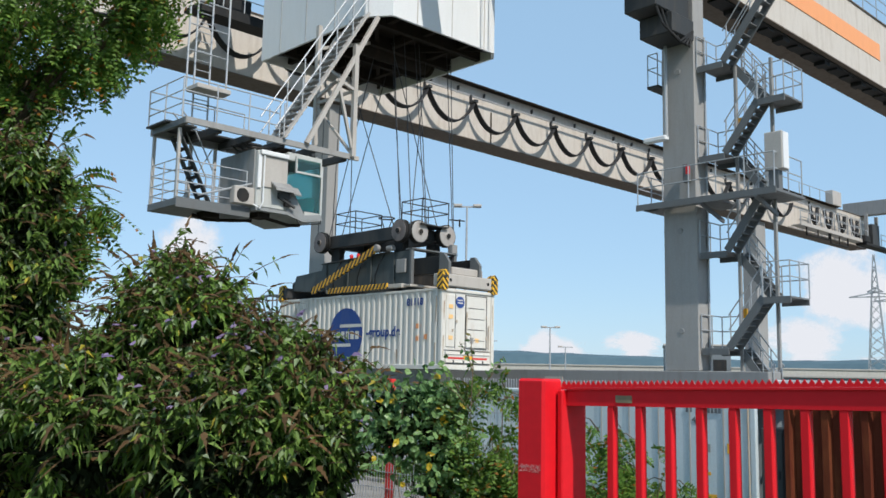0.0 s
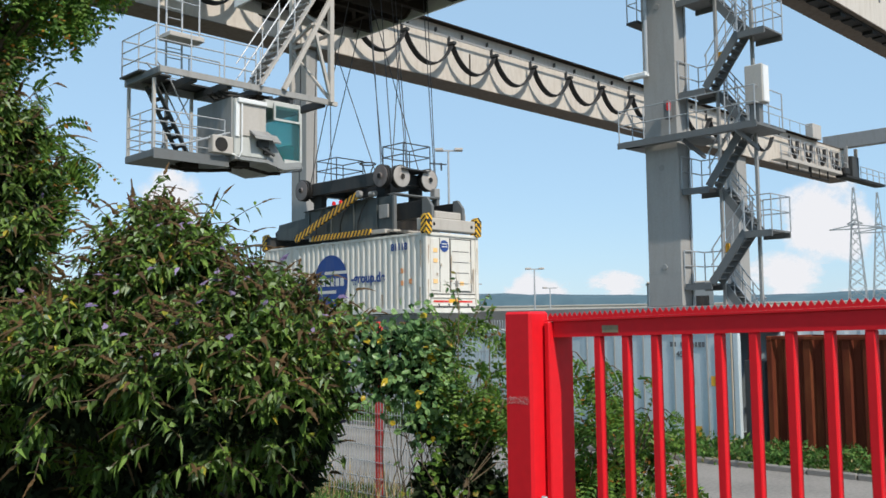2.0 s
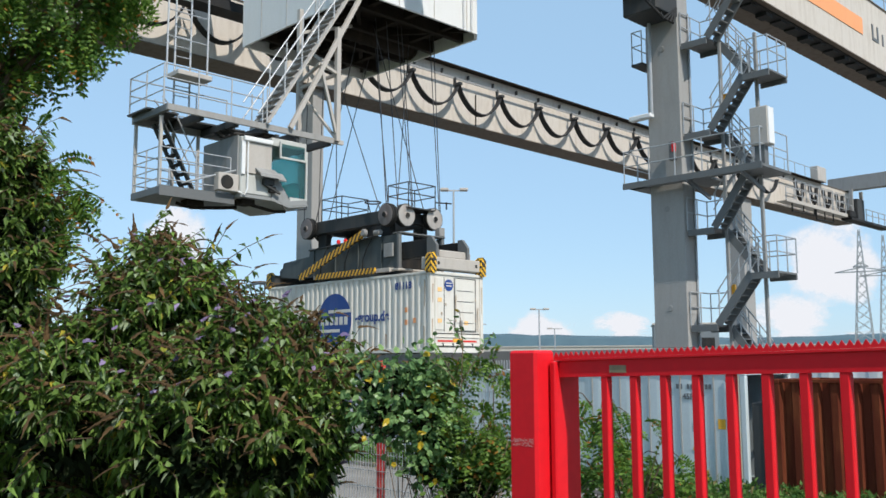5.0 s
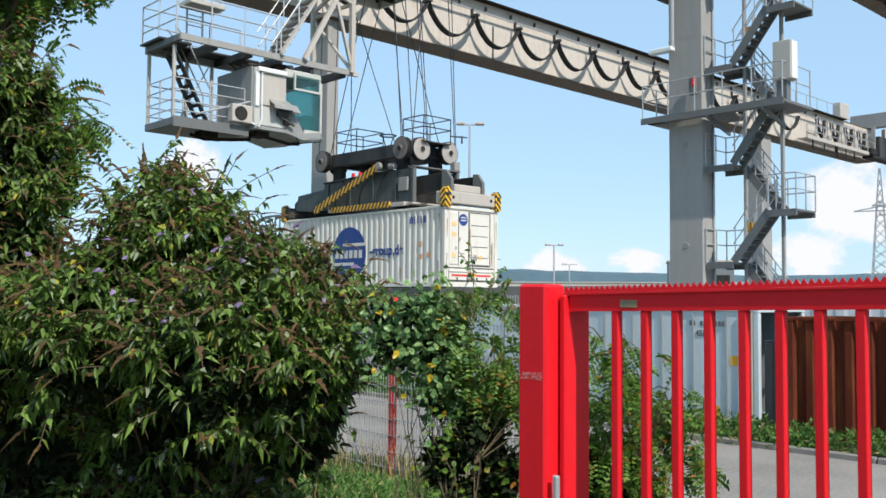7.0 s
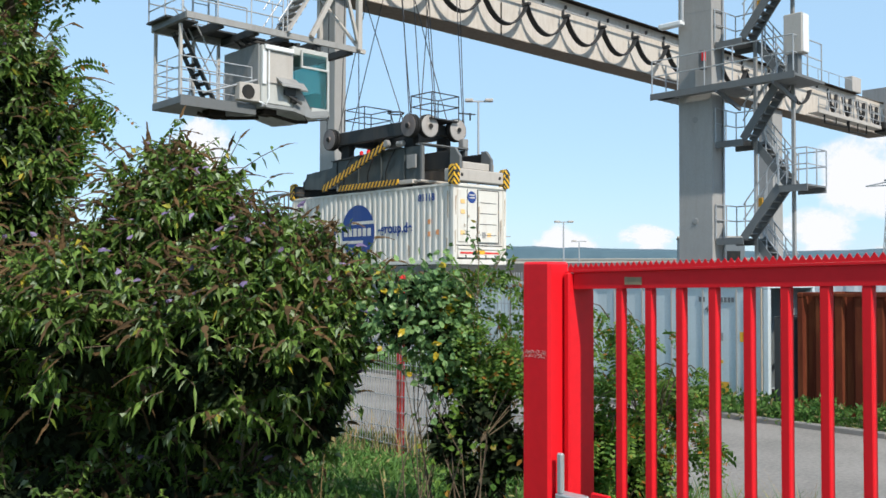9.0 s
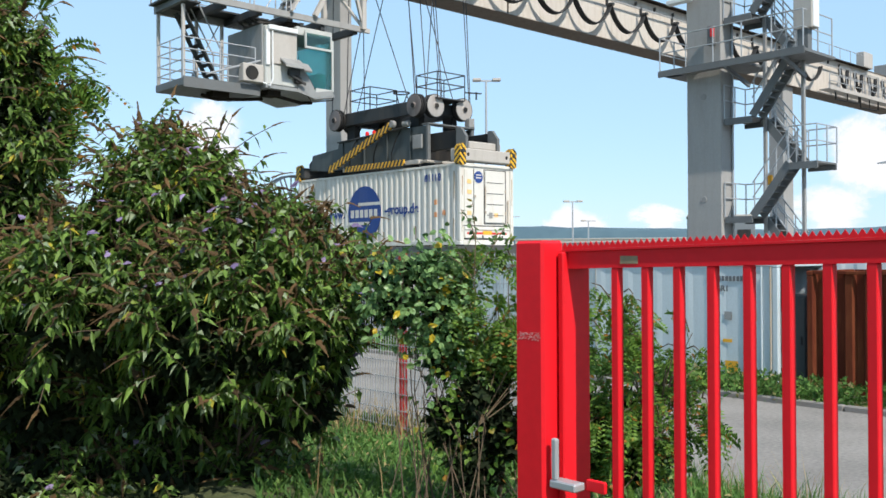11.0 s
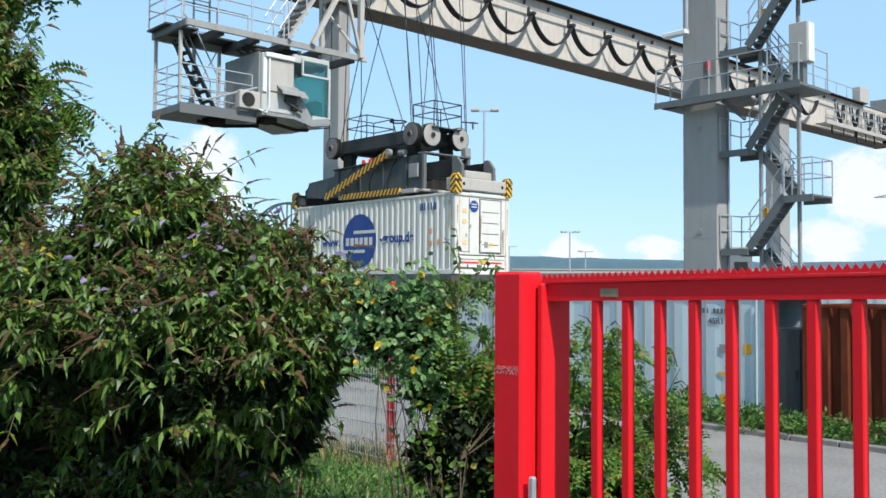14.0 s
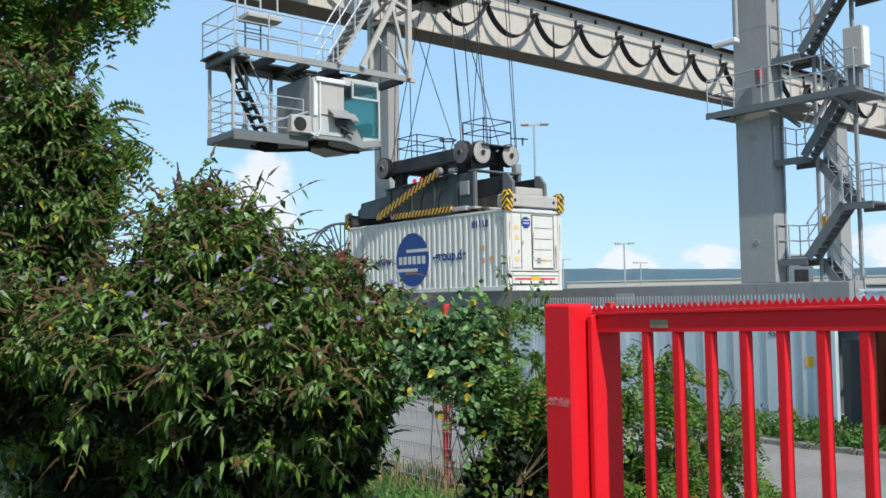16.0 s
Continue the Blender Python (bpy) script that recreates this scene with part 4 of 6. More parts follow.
ist = part("inner_stair", Mesh().beam((11.6, 23.6, DZ - 0.2), (12.7, 23.6, CZ), 0.04, 0.18, up=(0, 1, 0)).beam((11.6, 23.1, DZ - 0.2), (12.7, 23.1, CZ), 0.04, 0.18, up=(0, 1, 0)), GREYD, gal)
for i in range(8):
    t = (i + 0.5) / 8
    ist2 = part("tread", Mesh().box((11.6 + 1.1 * t - 0.1, 23.12, DZ - 0.2 - 2.0 * t - 0.03), (11.6 + 1.1 * t + 0.1, 23.58, DZ - 0.2 - 2.0 * t)), BLACK, gal)
for y in (23.1, 23.6):
    part("handrail", Mesh().tube([(11.6, y, DZ + 0.5), (12.0, y, DZ + 0.1), (12.75, y, CZ + 1.0), (12.75, y, CZ)], 0.022, 6), GALV, gal)
for p, q in (((11.9, CY1 - 0.16, DZ - 0.24), (12.9, CY1 - 0.16, CZ + 0.1)), ((13.1, CY1 - 0.16, DZ - 0.24), (12.1, CY1 - 0.16, CZ + 0.1))):
    part("brace", Mesh().tube([p, q], 0.018, 6), GALV, gal)
part("hand_bar", Mesh().tube([(11.9, CY0 + 0.42, CZ + 0.18), (13.45, CY0 + 0.2, CZ + 0.72)], 0.028, 6), GALV, gal)
ac = tpart("air_conditioner", Mesh().box((12.85, CY0 + 0.1, CZ + 0.08), (13.5, CY0 + 0.36, CZ + 0.58), 0.02), LIGHT, "off-white outdoor air conditioner")
part("fan_grille", Mesh().lathe((13.12, CY0 + 0.1, CZ + 0.33), (0, -1, 0), [(0, 0.2), (0.012, 0.2), (0.016, 0.17)], 24), BLACK, ac)
tpart("drain_pipe", Mesh().tube([(13.45, CY0 + 0.08, CZ + 0.1), (13.6, CY0 - 0.05, CZ + 0.0), (13.68, CY0 - 0.06, CZ + 0.2), (13.68, CY0 - 0.06, 9.4)], 0.025, 6), WHITE)

# ---------------------------------------------------------------- hanging load
BX0, BX1, BY0, BY1, BZ0, BZ1 = 19.71, 22.15, 20.76, 29.885, 3.44, 6.03


def corrugated(y0, y1, z0, z1, x, depth, pitch, sign):
    """A trapezoidal sheet along Y at x; sign: which way the ribs stand out."""
    m, prof, y = Mesh(), [], y0
    while y < y1:
        for dy, d in ((0, 0), (0.34, 0), (0.5, 1), (0.84, 1)):
            if y + dy * pitch < y1:
                prof.append((y + dy * pitch, x + sign * depth * d))
        y += pitch
    prof.append((y1, x))
    n = len(prof)
    back = -sign * 0.004
    m.v = [(b, a, z) for z in (z0, z1) for a, b in prof] + [(b + back, a, z) for z in (z0, z1) for a, b in prof]
    m.f = [(i, i + 1, n + i + 1, n + i) for i in range(n - 1)] + [(2 * n + i + 1, 2 * n + i, 3 * n + i, 3 * n + i + 1) for i in range(n - 1)]
    return m


def shipping_box(name, label, x0, x1, y0, y1, z0, z1, mat, pitch, depth, frame_mat=None, group="", open_top=False):
    """An ISO box: frame of posts and rails with castings, corrugated sides, roof, end doors."""
    fm = frame_mat or mat
    b = thing(name, label, "container", ((x0 + x1) / 2, (y0 + y1) / 2, z0), group)
    inv = Matrix.Translation((-(x0 + x1) / 2, -(y0 + y1) / 2, -z0))
    def bp(nm, m, mt, lb=""):
        ob = part(nm, m, mt, b, lb)
        ob.matrix_parent_inverse = inv
        return ob
    w = 0.14
    for x in (x0, x1 - w):
        for y in (y0, y1 - w):
            bp("corner_post", Mesh().box((x, y, z0 + 0.12), (x + w, y + w, z1 - 0.12), 0.015), fm)
            for z in (z0, z1 - 0.12):
                bp("corner_casting", Mesh().box((x - 0.006, y - 0.006, z), (x + w + 0.006, y + w + 0.006, z + 0.12), 0.02).lathe((x + w / 2, y - 0.007, z + 0.06), (0, -1, 0), [(0, 0.035), (0.002, 0.03)], 10), fm)
    for x in (x0, x1 - 0.08):
        bp("side_rail", Mesh().box((x, y0 + w, z0), (x + 0.08, y1 - w, z0 + 0.15), 0.01), fm)
        bp("side_rail", Mesh().box((x, y0 + w, z1 - 0.08), (x + 0.08, y1 - w, z1), 0.01), fm)
    for y in (y0, y1 - 0.1):
        bp("end_rail", Mesh().box((x0 + w, y, z0), (x1 - w, y + 0.1, z0 + 0.16), 0.01), fm)
        bp("end_rail", Mesh().box((x0 + w, y, z1 - 0.1), (x1 - w, y + 0.1, z1), 0.01), fm)
    bp("side_panel", corrugated(y0 + w, y1 - w, z0 + 0.15, z1 - 0.08, x0 + 0.05, depth, pitch, -1 if depth < 0.04 else 1), mat)
    bp("side_panel", corrugated(y0 + w, y1 - w, z0 + 0.15, z1 - 0.08, x1 - 0.05, depth, pitch, -1), mat)
    if not open_top:
        bp("roof_panel", Mesh().box((x0 + 0.08, y0 + 0.1, z1 - 0.05), (x1 - 0.08, y1 - 0.1, z1 - 0.015)), fm)
    bp("floor_panel", Mesh().box((x0 + 0.08, y0 + 0.1, z0 + 0.08), (x1 - 0.08, y1 - 0.1, z0 + 0.14)), BLACK)
    for i in range(int((y1 - y0) / 0.9)):
        bp("floor_bearer", Mesh().box((x0 + 0.08, y0 + 0.5 + 0.9 * i, z0 + 0.005), (x1 - 0.08, y0 + 0.58 + 0.9 * i, z0 + 0.079)), BLACK)
    return b, bp


load, lp2 = shipping_box("bulk_container", "white corrugated container with blue disc logo, hanging from a spreader", BX0, BX1, BY0, BY1, BZ0, BZ1, BOXW, 0.285, 0.038)
# end wall that faces the light: hatch, door, bumper, lashings
ew = lp2("end_wall", Mesh().box((BX0 + 0.14, BY0 + 0.05, BZ0 + 0.16), (BX1 - 0.14, BY0 + 0.09, BZ1 - 0.1)), BOXW)
part("hatch", Mesh().box((BX0 + 1.14, BY0 + 0.01, BZ0 + 0.72), (BX0 + 2.06, BY0 + 0.05, BZ1 - 0.2), 0.012), BOXW, ew)
part("panel", Mesh().box((BX0 + 0.22, BY0 + 0.02, BZ0 + 0.72), (BX0 + 0.62, BY0 + 0.05, BZ1 - 0.2), 0.012), BOXW, ew)
part("discharge_flap", Mesh().box((BX0 + 0.2, BY0 - 0.005, BZ0 + 0.2), (BX1 - 0.2, BY0 + 0.05, BZ0 + 0.58), 0.015), BOXW, ew)
for z in (BZ0 + 0.24, BZ0 + 0.5):
    part("hinge_bar", Mesh().tube([(BX0 + 0.2, BY0 - 0.02, z), (BX1 - 0.2, BY0 - 0.02, z)], 0.022, 6), BOXW, ew)
part("warning_strip", Mesh().box((BX0 + 0.3, BY0 - 0.012, BZ0 + 0.34), (BX1 - 0.35, BY0 - 0.004, BZ0 + 0.40)), REDW, ew, "faded red stripe")
part("warning_label", Mesh().box((BX0 + 1.0, BY0 - 0.014, BZ0 + 0.33), (BX0 + 1.4, BY0 - 0.006, BZ0 + 0.45)), YELLOW, ew)
hl = Mesh()
for z in (0.95, 1.3, 1.65, 2.0):
    hl.box((BX0 + 1.2, BY0 + 0.0, BZ0 + z), (BX0 + 1.95, BY0 + 0.012, BZ0 + z + 0.018))
part("hatch_ladder", hl, GREYD, ew)
sm = Mesh()
for x in (1.10, 2.09):
    sm.box((BX0 + x, BY0 + 0.03, BZ0 + 0.68), (BX0 + x + 0.018, BY0 + 0.049, BZ1 - 0.16))
for z in (BZ0 + 0.68, BZ1 - 0.178):
    sm.box((BX0 + 1.119, BY0 + 0.03, z), (BX0 + 2.089, BY0 + 0.049, z + 0.017))
sm.box((BX0 + 0.64, BY0 + 0.03, BZ0 + 0.68), (BX0 + 0.652, BY0 + 0.049, BZ1 - 0.16))
part("hatch_seam", sm, GREYD, ew)
for x, z in ((1.14, 1.0), (1.14, 1.7), (2.05, 1.0), (2.05, 1.7), (0.68, 1.5), (0.5, 1.2)):
    part("hatch_latch", Mesh().box((BX0 + x - 0.03, BY0 - 0.01, BZ0 + z), (BX0 + x + 0.03, BY0 + 0.008, BZ0 + z + 0.09), 0.006), RUSTP, ew)
part("flap_seam", Mesh().box((BX0 + 0.16, BY0 + 0.03, BZ0 + 0.60), (BX1 - 0.16, BY0 + 0.049, BZ0 + 0.625)).box((BX0 + 0.2, BY0 - 0.009, BZ0 + 0.185), (BX1 - 0.2, BY0 + 0.04, BZ0 + 0.199)), GREYD, ew)
for x in (0.5, 0.95, 1.4, 1.85):
    part("flap_bracket", Mesh().box((BX0 + x, BY0 - 0.045, BZ0 + 0.21), (BX0 + x + 0.05, BY0 - 0.006, BZ0 + 0.30), 0.006), GREYD, ew)
for x, z in ((0.42, 1.95), (0.42, 1.62), (0.42, 0.95), (1.62, 0.9)):
    part("warning_label", Mesh().box((BX0 + x - 0.09, BY0 + 0.004, BZ0 + z), (BX0 + x + 0.09, BY0 + 0.018, BZ0 + z + 0.13)), PALEY, ew)
part("label_plate", Mesh().box((BX0 + 1.3, BY0 - 0.002, BZ0 + 0.86), (BX0 + 1.45, BY0 + 0.009, BZ0 + 1.05)), GREY, ew)
part("round_logo", Mesh().lathe((BX0 + 0.86, BY0 + 0.049, BZ1 - 0.42), (0, -1, 0), [(0, 0.19), (0.012, 0.19)], 28), NAVY, ew, "small blue disc logo")
for z in (-0.37, -0.46):
    part("logo_bar", Mesh().box((BX0 + 0.74, BY0 + 0.03, BZ1 + z), (BX0 + 0.98, BY0 + 0.034, BZ1 + z + 0.035)), BOXW, ew)
# logo disc and print on the long side, laid on the ribs
SX = BX0 + 0.05 - 0.038 - 0.004
logo = lp2("round_logo", Mesh().lathe((SX + 0.002, 25.7, 4.62), (-1, 0, 0), [(0, 0.95), (0.003, 0.95)], 48), NAVY, "large blue disc logo")
def side_bar(y0, y1, z0, z1):
    part("logo_bar", Mesh().box((SX - 0.006, y0, z0), (SX - 0.002, y1, z1)), BOXW, logo)
side_bar(24.72, 26.05, 4.88, 4.99)
side_bar(25.4, 26.68, 4.20, 4.31)
for i in range(6):
    y = 26.5 - 0.27 * i
    side_bar(y - 0.19, y, 4.46, 4.74)
UPRIGHT = pose(0, 0, 0, 90, 0, -90)
lettering("lettering", "www.", 0.46, NAVY, logo, Matrix.Translation((SX - 0.006, 27.95, 4.47)) @ UPRIGHT)
lettering("lettering", "-group.de", 0.46, NAVY, logo, Matrix.Translation((SX - 0.006, 24.55, 4.53)) @ UPRIGHT)
lettering("lettering", "81118", 0.32, NAVY, logo, Matrix.Translation((SX - 0.006, 22.45, 5.52)) @ UPRIGHT)
for y, z in ((21.85, 4.75), (21.85, 4.35), (21.45, 4.4)):
    part("warning_label", Mesh().box((SX - 0.005, y, z), (SX - 0.001, y + 0.13, z + 0.16)), ORANGE, logo)

for y, z0, z1 in ((21.02, 4.9, 5.8), (21.05, 3.6, 4.3), (22.9, 3.62, 4.1), (24.6, 3.6, 3.95), (27.3, 3.6, 4.2), (28.8, 4.9, 5.7)):
    part("rust_run", Mesh().prism([(y, z0), (y + 0.03, z0 + 0.05), (y + 0.05, z1), (y - 0.02, z1 - 0.04)], 0, SX - 0.0045, SX - 0.001), RUSTP, logo)
for x, z0, z1 in ((0.07, 0.4, 1.1), (0.09, 1.6, 2.2), (1.12, 1.2, 1.9), (2.16, 0.7, 1.5), (2.34, 1.3, 2.2)):
    part("rust_run", Mesh().prism([(BX0 + x, BZ0 + z0), (BX0 + x + 0.02, BZ0 + z0 - 0.03), (BX0 + x + 0.045, BZ0 + z1), (BX0 + x - 0.01, BZ0 + z1 - 0.05)], 1, BY0 - 0.003, BY0 + 0.0005), RUSTP, ew)

# spreader
spr = thing("container_spreader", "dark grey telescopic spreader with hazard-striped arms on wire ropes", "spreader", (20.93, 25.3, 6.05))
SOR = Matrix.Translation((-20.93, -25.3, -6.05))
def spart(name, m, mat, label="", parent=None):
    ob = part(name, m, mat, parent or spr, label)
    if parent is None:
        ob.matrix_parent_inverse = SOR
    return ob


Z = BZ1 + 0.02
# Sunlit near end in light grey, far end in dark: lighting by colour.
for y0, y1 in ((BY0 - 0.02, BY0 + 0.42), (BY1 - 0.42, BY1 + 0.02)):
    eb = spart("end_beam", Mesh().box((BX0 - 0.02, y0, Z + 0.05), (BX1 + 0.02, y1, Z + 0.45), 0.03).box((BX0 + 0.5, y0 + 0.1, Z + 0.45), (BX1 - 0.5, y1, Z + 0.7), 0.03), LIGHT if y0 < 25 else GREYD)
    for x in (20.0, 21.42):
        if y0 < 25:
            part("lug", Mesh().prism([(y0 + 0.02, Z + 0.45), (y1 + 0.02, Z + 0.45), (y1 + 0.02, Z + 1.14), (y0 + 0.26, Z + 1.14), (y0 + 0.02, Z + 0.84)], 0, x - 0.03, x + 0.08), MIDG, eb)
    for x in (BX0 - 0.07, BX1 - 0.2):
        g0, g1 = (y0 - 0.06, y0 + 0.2) if y0 < 25 else (y1 - 0.2, y1 + 0.06)
        part("corner_guide", Mesh().prism([(x, Z - 0.02), (x + 0.1, Z - 0.10), (x + 0.26, Z - 0.06), (x + 0.28, Z + 0.44), (x + 0.14, Z + 0.58), (x + 0.02, Z + 0.5)], 1, g0, g1), HAZX, eb, "yellow and black corner guide")
        part("guide_pin", Mesh().lathe((x + 0.13, g0 - 0.001 if y0 < 25 else g1 + 0.001, Z + 0.34), (0, -1 if y0 < 25 else 1, 0), [(0, 0.07), (0.03, 0.06)], 12), GREYD, eb)
    for x in (BX0 + 0.35, BX1 - 0.35):
        part("bolt_hole", Mesh().lathe((x, y0 - 0.002 if y0 < 25 else y1 + 0.002, Z + 0.25), (0, -1 if y0 < 25 else 1, 0), [(0, 0.06), (0.003, 0.055)], 12), BLACK, eb)
for x in (20.03, 21.45):
    spart("telescopic_arm", Mesh().box((x, BY0 + 0.43, Z + 0.50), (x + 0.26, 22.9, Z + 1.08), 0.02), BLACK)
    spart("telescopic_arm", Mesh().box((x, 27.61, Z + 0.30), (x + 0.26, BY1 - 0.35, Z + 0.72), 0.02), BLACK)
# main frame: two deep side plates tied by cross beams, open at the ends
plate = [(22.55, Z + 0.24), (22.55, Z + 1.36), (23.6, Z + 1.36), (27.5, Z + 1.22), (27.55, Z + 1.02), (29.2, Z + 0.9), (29.4, Z + 0.35), (28.2, Z + 0.24)]
mf = spart("main_frame", Mesh().prism(plate, 0, 19.92, 19.99), MIDD)
part("side_plate", Mesh().prism(plate, 0, 21.86, 21.93), MIDD, mf)
for y in (23.1, 25.2, 27.3, 28.9):
    part("cross_beam", Mesh().box((19.991, y, Z + 0.3), (21.859, y + 0.2, Z + 0.85)), BLACK, mf)
for x in (19.86, 21.86):
    part("end_post", Mesh().box((x, 22.44, Z + 0.2), (x + 0.13, 22.549, Z + 1.38), 0.01), MIDG, mf)
part("end_flange", Mesh().box((19.86, 22.40, Z + 1.381), (21.99, 22.75, Z + 1.43), 0.008), MIDG, mf)
part("end_flange", Mesh().box((19.80, 22.40, Z + 0.14), (21.99, 22.75, Z + 0.199), 0.008), LIGHT, mf)
for y, z1 in ((23.35, 1.36), (24.6, 1.32), (25.9, 1.27), (27.2, 1.22)):
    part("stiffener", Mesh().box((19.87, y, Z + 0.26), (19.919, y + 0.05, Z + z1)), MIDD, mf)
part("top_flange", Mesh().prism([(23.6, Z + 1.361), (23.6, Z + 1.40), (27.5, Z + 1.26), (27.5, Z + 1.221)], 0, 19.84, 20.06), GREYD, mf)
for y in (23.9, 24.9, 26.3):
    part("hose", Mesh().tube([(19.95, y, Z + 1.38), (19.8, y + 0.15, Z + 1.0), (19.84, y + 0.4, Z + 0.6), (19.9, y + 0.5, Z + 0.3)], 0.022, 6), BLACK, mf)
spart("motor", Mesh().lathe((19.84, 23.35, Z + 1.5), (0, 1, 0), [(0, 0.06), (0.02, 0.1), (0.3, 0.1), (0.32, 0.07)], 18), GREY)
spart("control_box", Mesh().box((19.84, 22.75, Z + 0.62), (19.918, 23.2, Z + 1.08), 0.012), GREY)
spart("frame_rail", Mesh().box((19.72, 22.76, Z + 0.1), (19.95, 27.0, Z + 0.235), 0.01), LIGHT)
spart("hazard_bar", Mesh().box((19.66, 23.45, Z + 0.08), (19.718, 26.8, Z + 0.28), 0.004), HAZ, "yellow and black striped bar")
spart("flipper_arm", Mesh().beam((19.62, 27.7, Z + 0.2), (19.62, 24.1, Z + 1.48), 0.08, 0.24), HAZ, "yellow and black striped arm")
spart("arm_cap", Mesh().lathe((19.56, 24.0, Z + 1.52), (1, 0, 0), [(0, 0.10), (0.02, 0.13), (0.14, 0.13), (0.16, 0.10)], 14), GREY)
for y in (25.35, 25.75):
    spart("signal_lamp", Mesh().lathe((19.9, y, Z + 1.33), (0, 0, 1), [(0, 0.07), (0.10, 0.07), (0.14, 0.04)], 12), REDL, "red lamp")
# head block
HB = Z + 1.87
hb = spart("head_block", Mesh().box((20.0, 22.9, HB - 0.05), (20.25, 27.6, HB + 0.42), 0.02).box((21.6, 22.9, HB - 0.05), (21.85, 27.6, HB + 0.42), 0.02).box((20.251, 22.95, HB), (21.599, 23.25, HB + 0.36)).box((20.251, 27.2, HB), (21.599, 27.5, HB + 0.36)), GREYD)
for y in (23.4, 27.0):
    for x in (20.1, 21.6):
        part("pin_bracket", Mesh().box((x, y - 0.25, Z + 1.2), (x + 0.25, y + 0.25, HB - 0.051), 0.02), BLACK, hb)


def sheave(at, axis, mat, r=0.40):
    s_ = part("sheave", Mesh().lathe(at, axis, [(-0.11, r * 0.9), (-0.10, r), (-0.03, r), (0.0, r * 0.86), (0.03, r), (0.10, r), (0.11, r * 0.9)], 30), BLACK, hb)
    f_ = Mesh().lathe(Vector(at) + Vector(axis) * 0.112, axis, [(0, r * 0.93), (0.012, r * 0.90), (0.02, r * 0.3), (0.05, r * 0.24)], 30)
    part("face_plate", f_, mat, s_)
    part("hub", Mesh().lathe(Vector(at) + Vector(axis) * 0.16, axis, [(0, r * 0.22), (0.03, r * 0.2)], 16), BLACK, s_)


# Discs facing away from the sun take the face with shade in its colour.
sheave((19.85, 23.0, HB + 0.18), (-1, 0, 0), SHEAVESHADE)
sheave((19.85, 27.5, HB + 0.18), (-1, 0, 0), SHEAVESHADE)
sheave((20.35, 22.7, HB + 0.18), (0, -1, 0), SHEAVE)
sheave((21.66, 22.7, HB + 0.18), (0, -1, 0), SHEAVE)
sheave((20.75, 27.8, HB + 0.18), (0, 1, 0), SHEAVESHADE)
for y0, y1 in ((22.45, 23.5), (26.1, 27.3)):
    pf = spart("service_platform", Mesh().box((20.3, y0, HB + 0.425), (21.55, y1, HB + 0.46)), GREYD)
    railing(pf, [(20.3, y0, HB + 0.46), (20.3, y1, HB + 0.46), (21.55, y1, HB + 0.46), (21.55, y0, HB + 0.46), (20.3, y0, HB + 0.46)], 0.85, 0.9, mat=BLACK)
spart("rope_guard", Mesh().tube([(20.2 + 0.28 * math.cos(a), 24.2 + 0.28 * math.sin(a), HB + 0.8) for a in [2 * math.pi * i / 16 for i in range(17)]], 0.025, 6).tube([(20.45, 24.2, HB + 0.8), (20.3, 24.2, HB + 0.4)], 0.02, 6).tube([(19.95, 24.2, HB + 0.8), (20.1, 24.2, HB + 0.4)], 0.02, 6), BLACK)
spart("cable_box", Mesh().box((21.72, 22.40, Z + 1.431), (21.98, 22.65, Z + 1.75), 0.02), GREY)
spart("limit_arm", Mesh().beam((21.6, 22.5, HB + 0.75), (22.3, 22.4, HB + 0.78), 0.04).beam((22.1, 22.45, HB + 0.55), (22.1, 22.45, HB + 0.82), 0.04), BLACK)
for a, b in (((19.85, 23.35), (19.9, 26.6)), ((19.8, 23.0), (19.6, 23.4)), ((19.85, 27.1), (20.1, 25.0)), ((19.85, 27.8), (19.8, 27.6)), ((19.9, 25.9), (19.9, 26.0)), ((20.0, 22.7), (21.9, 24.2)), ((20.05, 22.7), (20.1, 23.4)),
             ((20.7, 22.7), (20.6, 23.4)), ((20.75, 22.7), (20.8, 23.4)), ((21.3, 22.7), (20.0, 24.0)), ((22.0, 22.7), (22.1, 23.3)), ((22.05, 22.7), (22.3, 23.3)), ((20.9, 27.8), (22.2, 26.9)), ((20.5, 27.8), (20.4, 27.4)), ((20.95, 24.2), (20.9, 25.0))):
    spart("wire_rope", Mesh().tube([(*a, HB + 0.3), (*b, HZ + 0.3)], 0.018, 6), ROPE)

# ---------------------------------------------------------------- boxes in the yard
reef, rp = shipping_box("shipping_container", "pale grey-blue refrigerated container with flat panels and faded print", 20.3, 22.74, 10.55, 22.74, 0, 2.9, BOXG, 0.92, 0.02, BOXG)
for y, z, w, h in ((11.1, 1.5, 0.2, 0.24), (11.6, 0.2, 0.34, 0.3), (11.75, 0.95, 0.25, 0.08)):
    rp("warning_label", Mesh().box((20.318, y, z), (20.326, y + w, z + h)), YELLOW)
for i in range(9):
    rp("number_bar", Mesh().box((20.318, 11.45 + 0.1 * i + 0.1 * (i > 6), 2.45), (20.326, 11.52 + 0.1 * i + 0.1 * (i > 6), 2.57)), TEXTG)
lettering("lettering", "45R1", 0.2, TEXTG, reef, Matrix.Translation((-1.205, -4.4, 2.2)) @ UPRIGHT)
rp("label_plate", Mesh().box((20.318, 11.75, 1.5), (20.326, 11.95, 1.7)), GREY)
for y in (11.37, 12.29, 13.2, 14.1, 15.0, 15.9):
    rp("panel_seam", Mesh().box((20.312, y, 0.2), (20.322, y + 0.035, 2.78)), LIGHT)
